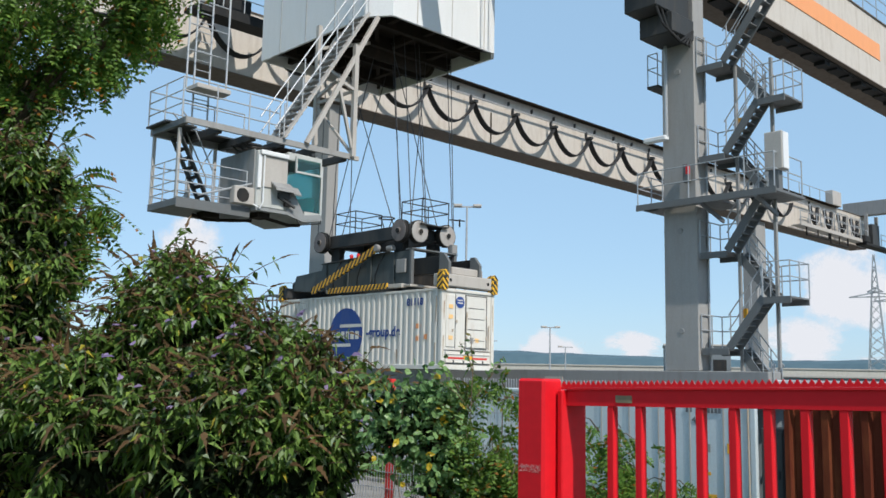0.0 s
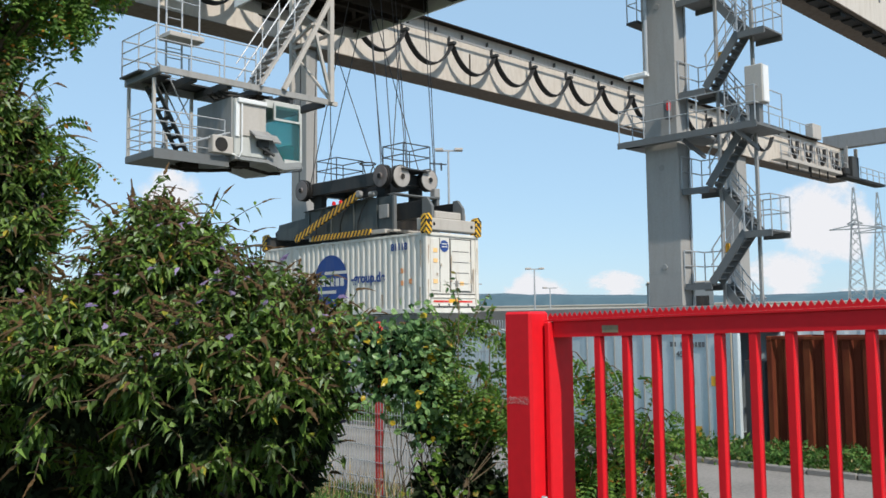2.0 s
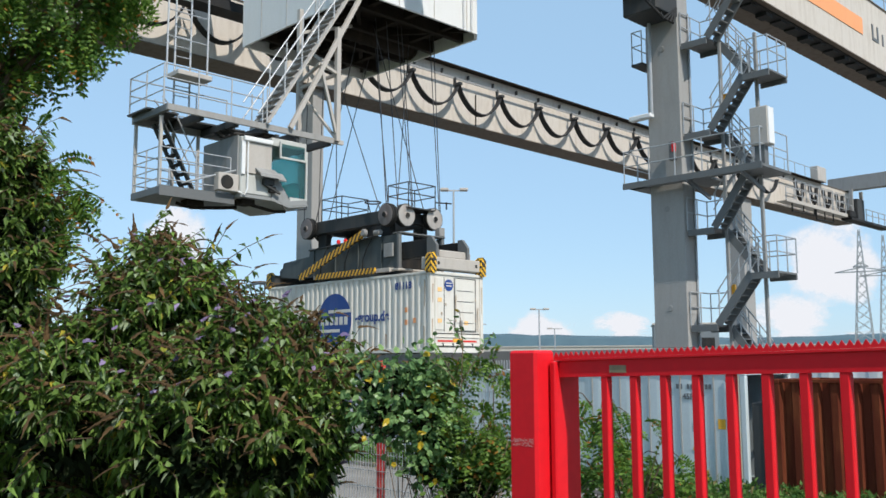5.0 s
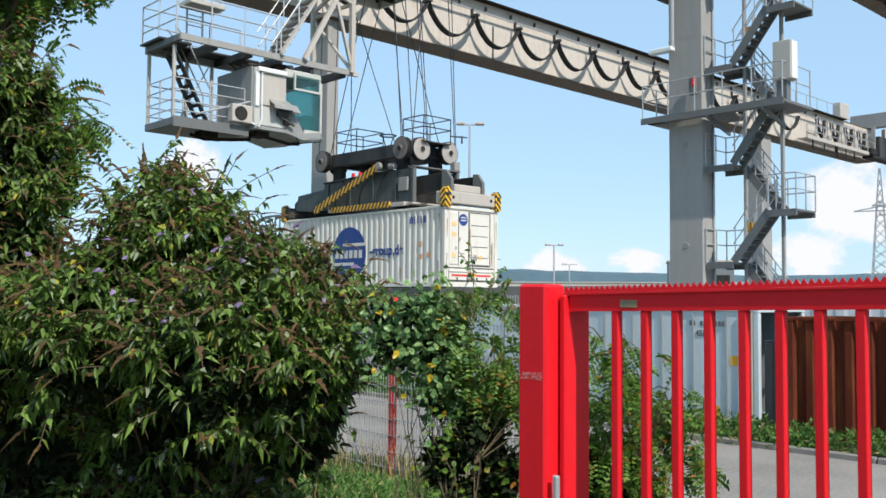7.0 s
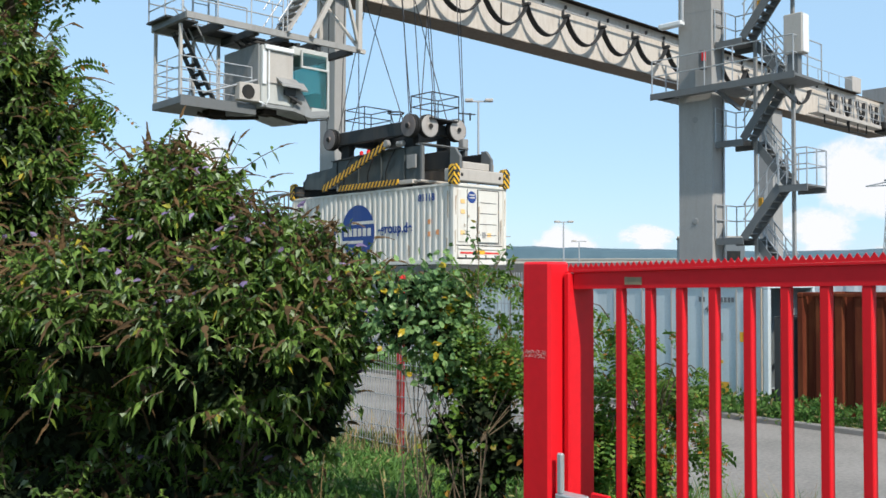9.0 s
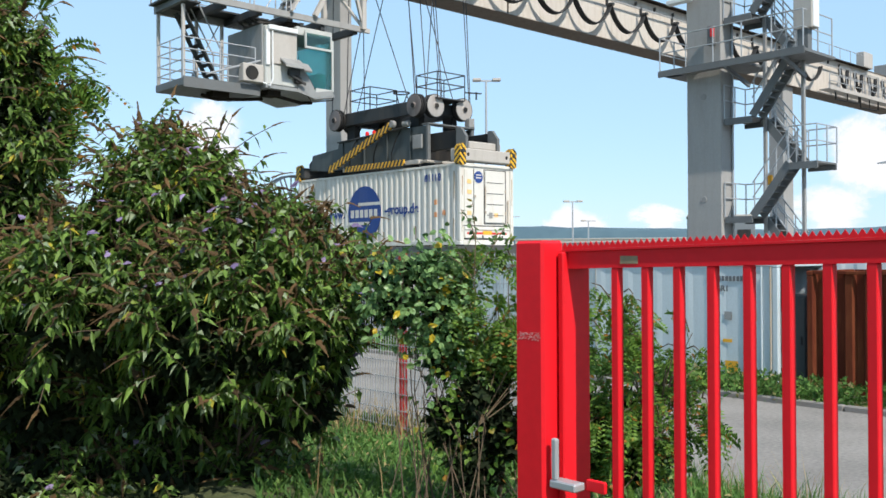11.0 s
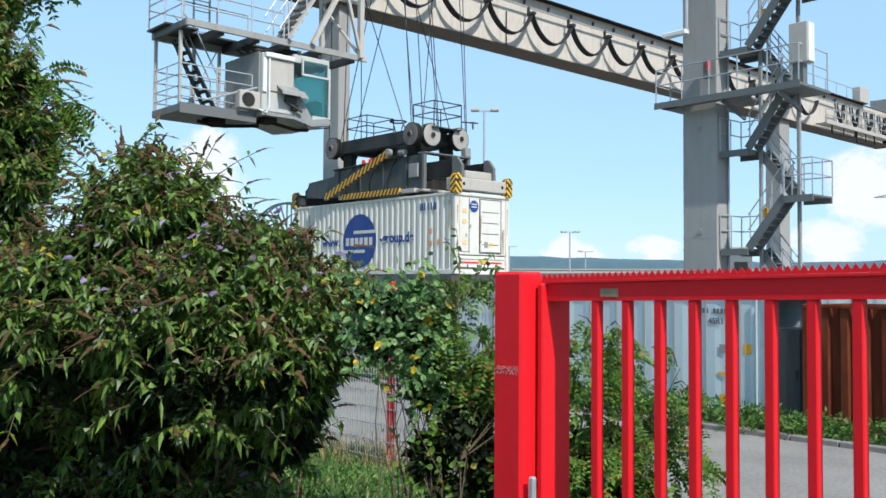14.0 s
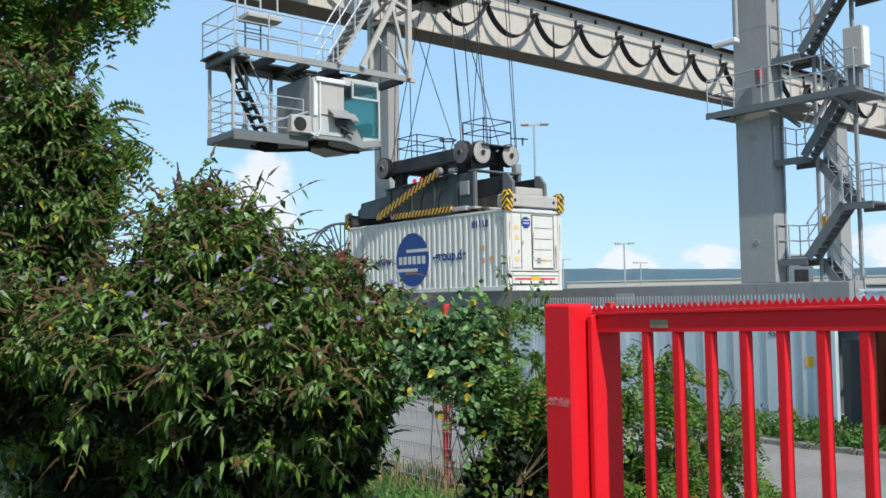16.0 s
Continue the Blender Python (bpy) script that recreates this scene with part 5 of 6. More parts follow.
for y, mt in ((10.72, RUSTP), (10.95, BOXG)):
    rp("door_rod", Mesh().tube([(20.28, y, 0.2), (20.28, y, 2.8)], 0.022, 6), mt)
pk = thing("palisade_fence", "pale steel palisade fence behind a grey container", "fence", (23.4, 18.5, 0))
for z in (0.5, 2.75):
    part("fence_rail", Mesh().box((0.0, -5.5, z), (0.04, 5.5, z + 0.05)), GALV, pk)
pale = Mesh().prism([(-0.02, 0.0), (0.02, 0.0), (0.02, 3.13), (0.0, 3.2), (-0.02, 3.13)], 0, -0.03, -0.001).data("pale", GALV)
for i in range(92):
    part("pale", pale, GALV, pk).location = (0, -5.46 + 0.12 * i, 0)
rusty, up_ = shipping_box("open_top_container", "rust-red deep-ribbed open container behind weeds", 20.3, 22.6, -2.3, 9.85, 0.0, 2.72, RUST, 0.44, 0.10, RUST, open_top=True)
wtr, wp = shipping_box("swap_body", "white swap body behind a rusty container", 23.6, 26.0, 3.5, 11.6, 0.3, 3.3, WHITE, 0.6, 0.02, WHITE)
for x in (23.7, 25.8):
    for y in (4.0, 11.2):
        wp("support_leg", Mesh().box((x, y, 0.0), (x + 0.12, y + 0.12, 0.32)), BLACK)
# Cabinet-shaped dark block, added to stand for the shaded gap between containers.
dc = thing("gap_shade_block", "dark block added for the shade between two containers", "cabinet", (21.12, 10.2, 0))
part("body", Mesh().box((-0.7, -0.28, 0.1), (0.7, 0.28, 2.15), 0.02), GREYD, dc)
part("plinth", Mesh().box((-0.66, -0.26, 0.0), (0.66, 0.26, 0.099)), BLACK, dc)
dd = part("door", Mesh().box((-0.725, -0.25, 0.16), (-0.701, 0.25, 2.08), 0.006), GREYD, dc)
part("handle", Mesh().box((-0.75, -0.2, 1.0), (-0.726, -0.16, 1.2), 0.005), BLACK, dd)
blu, bp_ = shipping_box("shipping_container", "dark blue corrugated container in the yard", 27.5, 29.94, -6, 6.19, 0, 2.9, BLUE, 0.28, 0.036, BLUE)

# ---------------------------------------------------------------- far yard
def light_mast(at, h, label, heads=2):
    b = thing("light_mast", label, "light mast", at, "yard light masts")
    part("pole", Mesh().tube([(0, 0, 0), (0, 0, h * 0.5), (0, 0, h)], 0.17, 10, 0.55), GALV, b)
    part("crossarm", Mesh().beam((-1.3, 0, h), (1.3, 0, h), 0.15), GALV, b)
    for i in range(heads):
        part("floodlight", Mesh().box((-1.3 + 1.9 * i, -0.5, h - 0.05), (-0.5 + 1.9 * i, 0.3, h + 0.2), 0.04), LIGHT, b)
    b.rotation_euler = (0, 0, radians(-43))
    return b


light_mast((62.0, 61.9, 0), 19.9, "tall grey steel floodlight mast in the yard")
light_mast((101.0, 83.6, 0), 10.7, "grey steel floodlight mast beyond the yard")
light_mast((125.0, 100.0, 0), 9.0, "grey steel floodlight mast beyond the yard", 1)
light_mast((110.0, 104.0, 0), 9.5, "grey steel floodlight mast beyond the yard", 1)

def pylon(at, h):
    b = thing("pylon", "pale steel lattice power pylon far behind the yard", "pylon", at, "power pylons")
    w = h * 0.07
    lat = Mesh()
    def corner(z):
        r = w * (1 - 0.93 * z / h)
        return [(sx * r, sy * r, z) for sx, sy in ((-1, -1), (1, -1), (1, 1), (-1, 1))]
    for i in range(4):
        leg = Mesh().beam(corner(0)[i], corner(h)[i], 0.26)
        part("leg", leg, GALV, b)
    n = 14
    for s_ in range(n):
        a, c = corner(h * s_ / n), corner(h * (s_ + 1) / n)
        for i in range(4):
            j = (i + 1) % 4
            lat.beam(a[i], c[j], 0.15).beam(a[j], c[i], 0.15)
    part("lattice", lat, GALV, b)
    for z, r in ((h * 0.70, h * 0.17), (h * 0.735, h * 0.05)):
        part("crossarm", Mesh().beam((-r, 0, z), (0, 0, z + 1.4), 0.35).beam((r, 0, z), (0, 0, z + 1.4), 0.35).beam((-r, 0, z), (r, 0, z), 0.35), GALV, b)
    b.rotation_euler = (0, 0, radians(-75))
    return b


pylon((306.6, 116.6, 0), 46.5)
pylon((352.4, 125.4, 0), 50)

def far_shed(at, size, rot, label, mat, windows=0, roof=None):
    b = thing("warehouse", label, "building", at, "far yard buildings")
    b.rotation_euler = (0, 0, radians(rot))
    w, d, h = size
    part("wall", Mesh().box((-w / 2, -d / 2, 0), (w / 2, d / 2, h), 0.05), mat, b)
    if roof:
        part("roof", Mesh().prism([(-d / 2 - 0.5, h), (d / 2 + 0.5, h), (0, h + d * 0.3)], 0, -w / 2 - 0.5, w / 2 + 0.5), roof, b)
    else:
        part("roof", Mesh().box((-w / 2 - 0.2, -d / 2 - 0.2, h), (w / 2 + 0.2, d / 2 + 0.2, h + 0.35), 0.03), LIGHT, b)
    for i in range(windows):
        x = -w / 2 + w * (i + 0.5) / windows
        wnd = part("window", Mesh().box((x - w / windows * 0.3, -d / 2 - 0.06, h * 0.45), (x + w / windows * 0.3, -d / 2 + 0.05, h * 0.75)), BLACK, b)
        part("frame", Mesh().box((x - w / windows * 0.32, -d / 2 - 0.09, h * 0.43), (x + w / windows * 0.32, -d / 2 - 0.061, h * 0.45)), GALV, wnd)
    return b


far_shed((118, 122, 0), (110, 20, 4.5), -43, "long low grey freight shed beyond the yard", SHED)
far_shed((171.0, 102.0, 0), (13, 12, 10.8), -56, "grey flat-roofed office block beyond the yard", SHED, 3)
far_shed((215, 118, 0), (120, 24, 7.0), -58, "long pale warehouse beyond the yard", WALLP, 24)
far_shed((140, 164, 0), (22, 13, 6.5), -30, "pale house with a red tiled roof", WALLP, 5, ROOFT)
far_shed((160, 181, 0), (18, 12, 6.5), -40, "pale house with a red tiled roof", WALLP, 4, ROOFT)
far_shed((168, 60, 0), (60, 16, 4.6), -70, "long dark freight shed beyond the yard", SHED, 12)

# ---------------------------------------------------------------- red gate
GX = 3.2
gp_ = thing("gate_post", "square red powder-coated gate post with a scuff mark", "gate post", (3.12, 2.75, 1.3))
POST = Matrix.Translation((-3.12, -2.75, -1.3))
o = part("post", Mesh().box((3.10, 2.62, 1.0), (3.24, 2.782, 3.165), 0.012), RED, gp_)
o.matrix_parent_inverse = POST
sc = Mesh()
for k_ in range(46):
    y, z = 2.635 + 0.125 * ((k_ * 0.618) % 1.0), 2.755 + 0.013 * math.sin(k_ * 2.1)
    sc.beam((3.0995, y, z - 0.006 * math.cos(k_ * 1.7)), (3.0995, y + 0.010 + 0.006 * math.sin(k_), z + 0.007 * math.sin(k_ * 2.9)), 0.002, 0.0022)
o = part("scuff", sc, SCUFF, gp_, "pale scraped paint")
o.matrix_parent_inverse = POST
gate = thing("sliding_gate", "red steel bar gate with a saw-tooth top strip", "gate", (GX, 2.5, 1.4))
GATE = Matrix.Translation((-GX, -2.5, -1.4))
SLOPE = 0.022                                   # the gate climbs with the drive


def gpart(name, m, mat, label="", parent=None):
    ob = part(name, m, mat, parent or gate, label)
    if parent is None:
        ob.matrix_parent_inverse = GATE
    return ob


def gz(y, z):
    return z + SLOPE * (2.5 - y)


def rail_between(x0, x1, y0, y1, z0, z1):
    """A rail that climbs along the gate."""
    return Mesh().prism([(y1, gz(y1, z0)), (y0, gz(y0, z0)), (y0, gz(y0, z1)), (y1, gz(y1, z1))], 0, x0, x1)


gpart("stile", Mesh().box((GX - 0.015, 2.578, 1.45), (GX + 0.165, 2.61, 3.115), 0.006), RED)
gpart("top_rail", rail_between(GX + 0.014, GX + 0.150, -2.2, 2.576, 3.045, 3.118), RED)
gpart("bottom_rail", rail_between(GX - 0.02, GX + 0.09, -2.2, 2.576, 1.48, 1.62), RED)
gpart("strip_holder", rail_between(GX + 0.002, GX + 0.150, -2.2, 2.60, 3.1185, 3.128), RED)
bar = Mesh().box((-0.019, -0.018, 1.615), (0.019, 0.018, 3.046), 0.004).data("bar", RED)
for i in range(31):
    ob = gpart("bar", bar, RED)
    ob.location = (GX + 0.035, 2.333 - 0.1475 * i, gz(2.333 - 0.1475 * i, 0))
saw = Mesh()
for i in range(170):
    y = 2.60 - 0.028 * i
    z = gz(y, 3.1285)
    saw.prism([(y, z), (y - 0.0279, z + 0.0006), (y - 0.0279, z + 0.011), (y - 0.0148, z + 0.030), (y - 0.0132, z + 0.030), (y, z + 0.0105)], 0, GX + 0.006, GX + 0.009)
gpart("saw_tooth_strip", saw, RED)
gpart("sticker", Mesh().box((GX + 0.0115, 2.215, 3.066), (GX + 0.0135, 2.30, 3.098)), STICK, "weathered beige sticker")
lt = gpart("latch", Mesh().box((GX - 0.09, 2.46, 2.12), (GX - 0.021, 2.60, 2.155), 0.006).box((GX - 0.09, 2.56, 2.1551), (GX - 0.065, 2.59, 2.33), 0.006), GALV, "grey steel latch")
part("latch_arm", Mesh().box((GX - 0.02, 2.36, 2.12), (GX + 0.0, 2.459, 2.17), 0.005), RED, lt)
part("latch_stop", Mesh().box((GX + 0.14, 2.40, 2.12), (GX + 0.17, 2.45, 2.36), 0.006), BLACK, lt)

# ---------------------------------------------------------------- mesh fence
fence = thing("mesh_fence", "grey double-wire mesh fence on red posts", "fence", (7.0, 12, 1.0))
FI = Matrix.Translation((-7.0, -12, -1.0))
fp = Mesh().box((-0.04, -0.04, -0.35), (0.04, 0.04, 2.14), 0.006).data("post", REDW)
for y in (5.75, 8.25, 10.75, 13.25, 15.75, 18.25, 20.75):
    ob = part("post", fp, REDW, fence)
    ob.matrix_parent_inverse = FI
    ob.location = (7.0, y, 1.0)
pn, n = Mesh(), 50
for i in range(n):
    y = 0.025 + 2.5 * i / n
    pn.beam((0, y, 0), (0, y, 2.03), 0.006)
for i in range(11):
    for dx in (-0.007, 0.007):
        pn.beam((dx, 0, 0.1 + 0.19 * i), (dx, 2.5, 0.1 + 0.19 * i), 0.007)
pd = pn.data("mesh_panel", GALV)
for i in range(6):
    ob = part("mesh_panel", pd, GALV, fence)
    ob.matrix_parent_inverse = FI
    ob.location = (6.96, 5.75 + 2.5 * i, 1.0)

# ---------------------------------------------------------------- plants
rng = np.random.default_rng(4)


def rand_dir(up=0.0):
    v = Vector(rng.normal(size=3)) + Vector((0, 0, up))
    return v.normalized()


def add_leaf(m, at, d, n_, ln, w, fold=0.25, droop=0.0):
    """A folded, pointed blade of two halves."""
    s_ = d.cross(n_)
    if s_.length < 1e-4:
        s_ = d.orthogonal()
    s_.normalize()
    n2 = s_.cross(d).normalized()
    mid = at + d * ln * 0.45 - n2 * (w * fold)
    tip = at + d * ln - n2 * (w * fold) * 0.5 + Vector((0, 0, -droop * ln))
    l_, r_ = at + d * ln * 0.42 + s_ * w * 0.5, at + d * ln * 0.42 - s_ * w * 0.5
    m.add([at, l_, tip, mid, r_], [(0, 3, 2, 1), (0, 4, 2, 3)])


def round_leaf(m, at, d, n_, ln, w):
    s_ = d.cross(n_)
    if s_.length < 1e-4:
        s_ = d.orthogonal()
    s_.normalize()
    n2 = s_.cross(d).normalized()
    vs = [at, at + d * ln * 0.3 + s_ * w * 0.5, at + d * ln * 0.7 + s_ * w * 0.36, at + d * ln, at + d * ln * 0.7 - s_ * w * 0.36, at + d * ln * 0.3 - s_ * w * 0.5, at + d * ln * 0.5 - n2 * w * 0.15]
    m.add(vs, [(0, 6, 2, 1), (6, 3, 2), (6, 4, 3), (0, 5, 4, 6)])


def flower_spike(m, at, d, ln, r):
    """A tapering, knobbly panicle."""
    n = 7
    pts = [at + d * (ln * i / n) + Vector((0, 0, -0.25 * ln * (i / n) ** 2)) for i in range(n + 1)]
    o = len(m.v)
    for i, c in enumerate(pts):
        rr = r * (1 - 0.85 * i / n) * (0.45 + 1.0 * rng.random())
        for j in range(5):
            a = 2 * math.pi * j / 5 + i
            m.v.append((c.x + rr * math.cos(a), c.y + rr * math.sin(a) * 0.9, c.z + rr * 0.6 * math.sin(a + 1)))
    m.f += [(o + i * 5 + j, o + i * 5 + (j + 1) % 5, o + i * 5 + 5 + (j + 1) % 5, o + i * 5 + 5 + j) for i in range(n) for j in range(5)]


def in_lobes(lobes, surface=False):
    """A random point in (or on the skin of) a union of ellipsoids, with the outward way."""
    ws = np.array([(r[0] * r[1] * r[2]) ** 0.67 * (w[0] if w and surface else 1) for _, r, *w in lobes])
    c, r, *_w = lobes[rng.choice(len(lobes), p=ws / ws.sum())]
    v = rand_dir()
    k_ = (0.72 + 0.28 * rng.random()) if surface else rng.random() ** 0.45 * 0.78
    return Vector(c) + Vector((v.x * r[0], v.y * r[1], v.z * r[2])) * k_, Vector((v.x / r[0], v.y / r[1], v.z / r[2])).normalized()


def buddleia(name, label, base, lobes, shoots, inner, spike_share=0.62, group=""):
    b = thing(name, label, "bush", base, group)
    inv = Matrix.Translation(-Vector(base))
    leaves, core, spikes, lilac, wood = Mesh(), Mesh(), Mesh(), Mesh(), Mesh()
    for c, r, *_w in lobes:
        e_ = Vector(c)
        wood.tube([Vector(base) + Vector((rng.normal() * 0.15, rng.normal() * 0.15, -0.2)), Vector(base).lerp(e_, 0.5) + Vector((0, 0, 0.1)), e_], 0.018, 6, 0.4)
    for _ in range(shoots):
        p, out = in_lobes(lobes, True)
        if out.z < -0.1 and rng.random() < 0.88:
            continue
        thick = noise.noise(p * 3.1) + 0.6 * noise.noise(p * 7.3)
        if thick < -0.12 and rng.random() < 0.85:
            continue
        d = (out * 0.75 + Vector((0, 0, 0.55)) + rand_dir() * 0.45).normalized()
        far_out = rng.random() < 0.08 and out.z > 0.0
        ln = (0.16 + 0.30 * rng.random() ** 1.4) * (1.3 if far_out else 0.9)
        bend = Vector((rng.normal() * 0.12, rng.normal() * 0.12, -0.22))
        pts = [p + d * (ln * t) + bend * (ln * t * t) for t in (0, 0.25, 0.5, 0.75, 1)]
        wood.tube(pts, 0.005, 4, 0.5)
        n = 6 + int(4 * rng.random()) - (2 if far_out else 0)
        for i in range(n):
            t = (i + 0.3) / n
            q = p + d * (ln * t) + bend * (ln * t * t)
            a = rng.random() * 6.28
            side = (d.orthogonal().normalized())
            side = Matrix.Rotation(a, 3, d) @ side
            for s_ in (1, -1):
                ld = (side * s_ * 0.9 + d * 0.4 + Vector((0, 0, -0.5 * rng.random())) + rand_dir() * 0.6).normalized()
                add_leaf(leaves, q, ld, Vector((0, 0, 1)) + rand_dir() * 0.8, (0.120 - 0.050 * t) * (0.55 + 0.65 * rng.random()), 0.040 * (0.75 + 0.5 * rng.random()), droop=0.4)
        if far_out or rng.random() < spike_share:
            tgt = lilac if rng.random() < 0.09 else spikes
            e_ = (Vector((d.x, d.y, d.z * 0.55)) + bend + rand_dir() * 0.45).normalized()
            flower_spike(tgt, pts[-1], e_, (0.09 + 0.13 * rng.random()) * (0.4 if tgt is lilac else 1.0), 0.021 if tgt is lilac else 0.019)
    # Near-black leaves inside the crown paint the deep shade between shoots.
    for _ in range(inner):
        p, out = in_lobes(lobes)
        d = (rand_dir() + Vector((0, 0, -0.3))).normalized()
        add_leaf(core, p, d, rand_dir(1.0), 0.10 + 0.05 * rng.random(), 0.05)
    for nm, mm, mt, lb in (("woody_frame", wood, BARK, ""), ("leaves", leaves, BUDD, ""), ("shade_leaves", core, LEAFSHADE, ""), ("faded_bloom", spikes, SPIKE, "brown faded flower spikes"), ("bloom", lilac, LILAC, "lilac flower spikes")):
        if mm.v:
            tagged(part(nm, mm, mt, b, lb), kind="stuff").matrix_parent_inverse = inv
    return b


def frond_spray(leaves, wood, q, out, frond, reach):
    """A twig with hanging pinnate fronds of small oval leaflets."""
    tw = (out * 0.8 + rand_dir() * 0.7 + Vector((0, 0, -0.15))).normalized() * reach * (0.5 + 0.7 * rng.random())
    e_ = q + tw
    wood.tube([q, q.lerp(e_, 0.5) + Vector((0, 0, 0.03)), e_], 0.006, 4, 0.4)
    for _f in range(6):
        o = q.lerp(e_, 0.25 + 0.75 * rng.random())
        d = (tw.normalized() * 0.6 + rand_dir() * 0.7 + Vector((0, 0, -0.45))).normalized()
        side = d.cross(Vector((0, 0, 1)))
        side = side.normalized() if side.length > 0.1 else Vector((1, 0, 0))
        side = Matrix.Rotation(rng.normal() * 0.8, 3, d) @ side
        face = side.cross(d)
        face = face if face.z > 0 else -face
        ln = frond * (0.65 + 0.6 * rng.random())
        for j in range(8):
            t = (j + 1) / 8
            c = o + d * ln * t + Vector((0, 0, -0.4 * ln * t * t))
            for sg in (1, -1):
                ld = (side * sg + d * 0.3 + Vector((0, 0, -0.25))).normalized()
                add_leaf(leaves, c, ld, face + rand_dir() * 0.35, 0.25 * frond * (0.75 + 0.5 * rng.random()), 0.125 * frond, 0.1)
        add_leaf(leaves, o + d * ln + Vector((0, 0, -0.4 * ln)), d, Vector((0, 0, 1)), 0.22 * frond, 0.1 * frond, 0.1)


def feathery_tree(name, label, base, lobes, sprays, frond, group="", category="tree"):
    """A tapered trunk, a limb into each mass of the crown, and sprays of feathery leaves."""
    b = thing(name, label, category, base, group)
    inv = Matrix.Translation(-Vector(base))
    wood, leaves = Mesh(), Mesh()
    big = category == "tree"
    fork = Vector(base) + Vector((0.0, -0.1, 2.6 if big else 0.5))
    wood.tube([base, Vector(base).lerp(fork, 0.5) + Vector((0.03, 0.02, 0)), fork], 0.11 if big else 0.018, 8, 0.75)
    for c, r, *_w in lobes:
        c = Vector(c)
        wood.tube([fork, fork.lerp(c, 0.5) + Vector((0, 0, 0.12 * (c - fork).length)), c], 0.05 if big else 0.010, 6, 0.25)
    for _ in range(sprays):
        p, out = in_lobes(lobes, rng.random() < 0.8)
        if noise.noise(p * 2.3) < -0.2:
            continue
        frond_spray(leaves, wood, p, out, frond, frond * 1.1)
    part("trunk", wood, BARK, b).matrix_parent_inverse = inv
    tagged(part("crown", leaves, ROBIN, b), kind="stuff").matrix_parent_inverse = inv
    return b


def round_bush(name, label, base, lobes, stems, count, mat, size=0.07, group="", inner=0):
    b = thing(name, label, "bush", base, group)
    inv = Matrix.Translation(-Vector(base))
    wood, leaves, core = Mesh(), Mesh(), Mesh()
    for c, r, *_w in lobes:
        for _ in range(stems):
            e_ = Vector(c) + Vector(rng.normal(size=3)) * 0.6 * r[0]
            o = Vector(base) + Vector((rng.normal() * 0.2, rng.normal() * 0.2, -0.15))
            wood.tube([o, o.lerp(e_, 0.5) + Vector((rng.normal() * 0.1, rng.normal() * 0.1, 0.05)), e_], 0.005, 5, 0.4)
    for _ in range(count):
        p, out = in_lobes(lobes, rng.random() < 0.55)
        tw = (out * 0.5 + rand_dir(0.5)).normalized()
        for i in range(5):
            q = p + tw * (0.055 * i)
            d = (rand_dir() + out * 0.6 + Vector((0, 0, -0.35))).normalized()
            round_leaf(leaves, q, d, out + rand_dir(0.8), size * (0.7 + 0.6 * rng.random()), size * (0.6 + 0.4 * rng.random()))
    # Dark core leaves stand in for shade inside the bush.
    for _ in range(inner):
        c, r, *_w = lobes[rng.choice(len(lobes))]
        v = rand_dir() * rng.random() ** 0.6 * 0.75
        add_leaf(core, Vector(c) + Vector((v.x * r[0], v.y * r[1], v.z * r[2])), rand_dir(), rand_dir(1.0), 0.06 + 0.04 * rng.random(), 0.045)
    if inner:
        tagged(part("shade_leaves", core, LEAFSHADE, b), kind="stuff").matrix_parent_inverse = inv
    tagged(part("woody_frame", wood, BARK, b), kind="stuff").matrix_parent_inverse = inv
    tagged(part("leaves", leaves, mat, b), kind="stuff").matrix_parent_inverse = inv
    return b


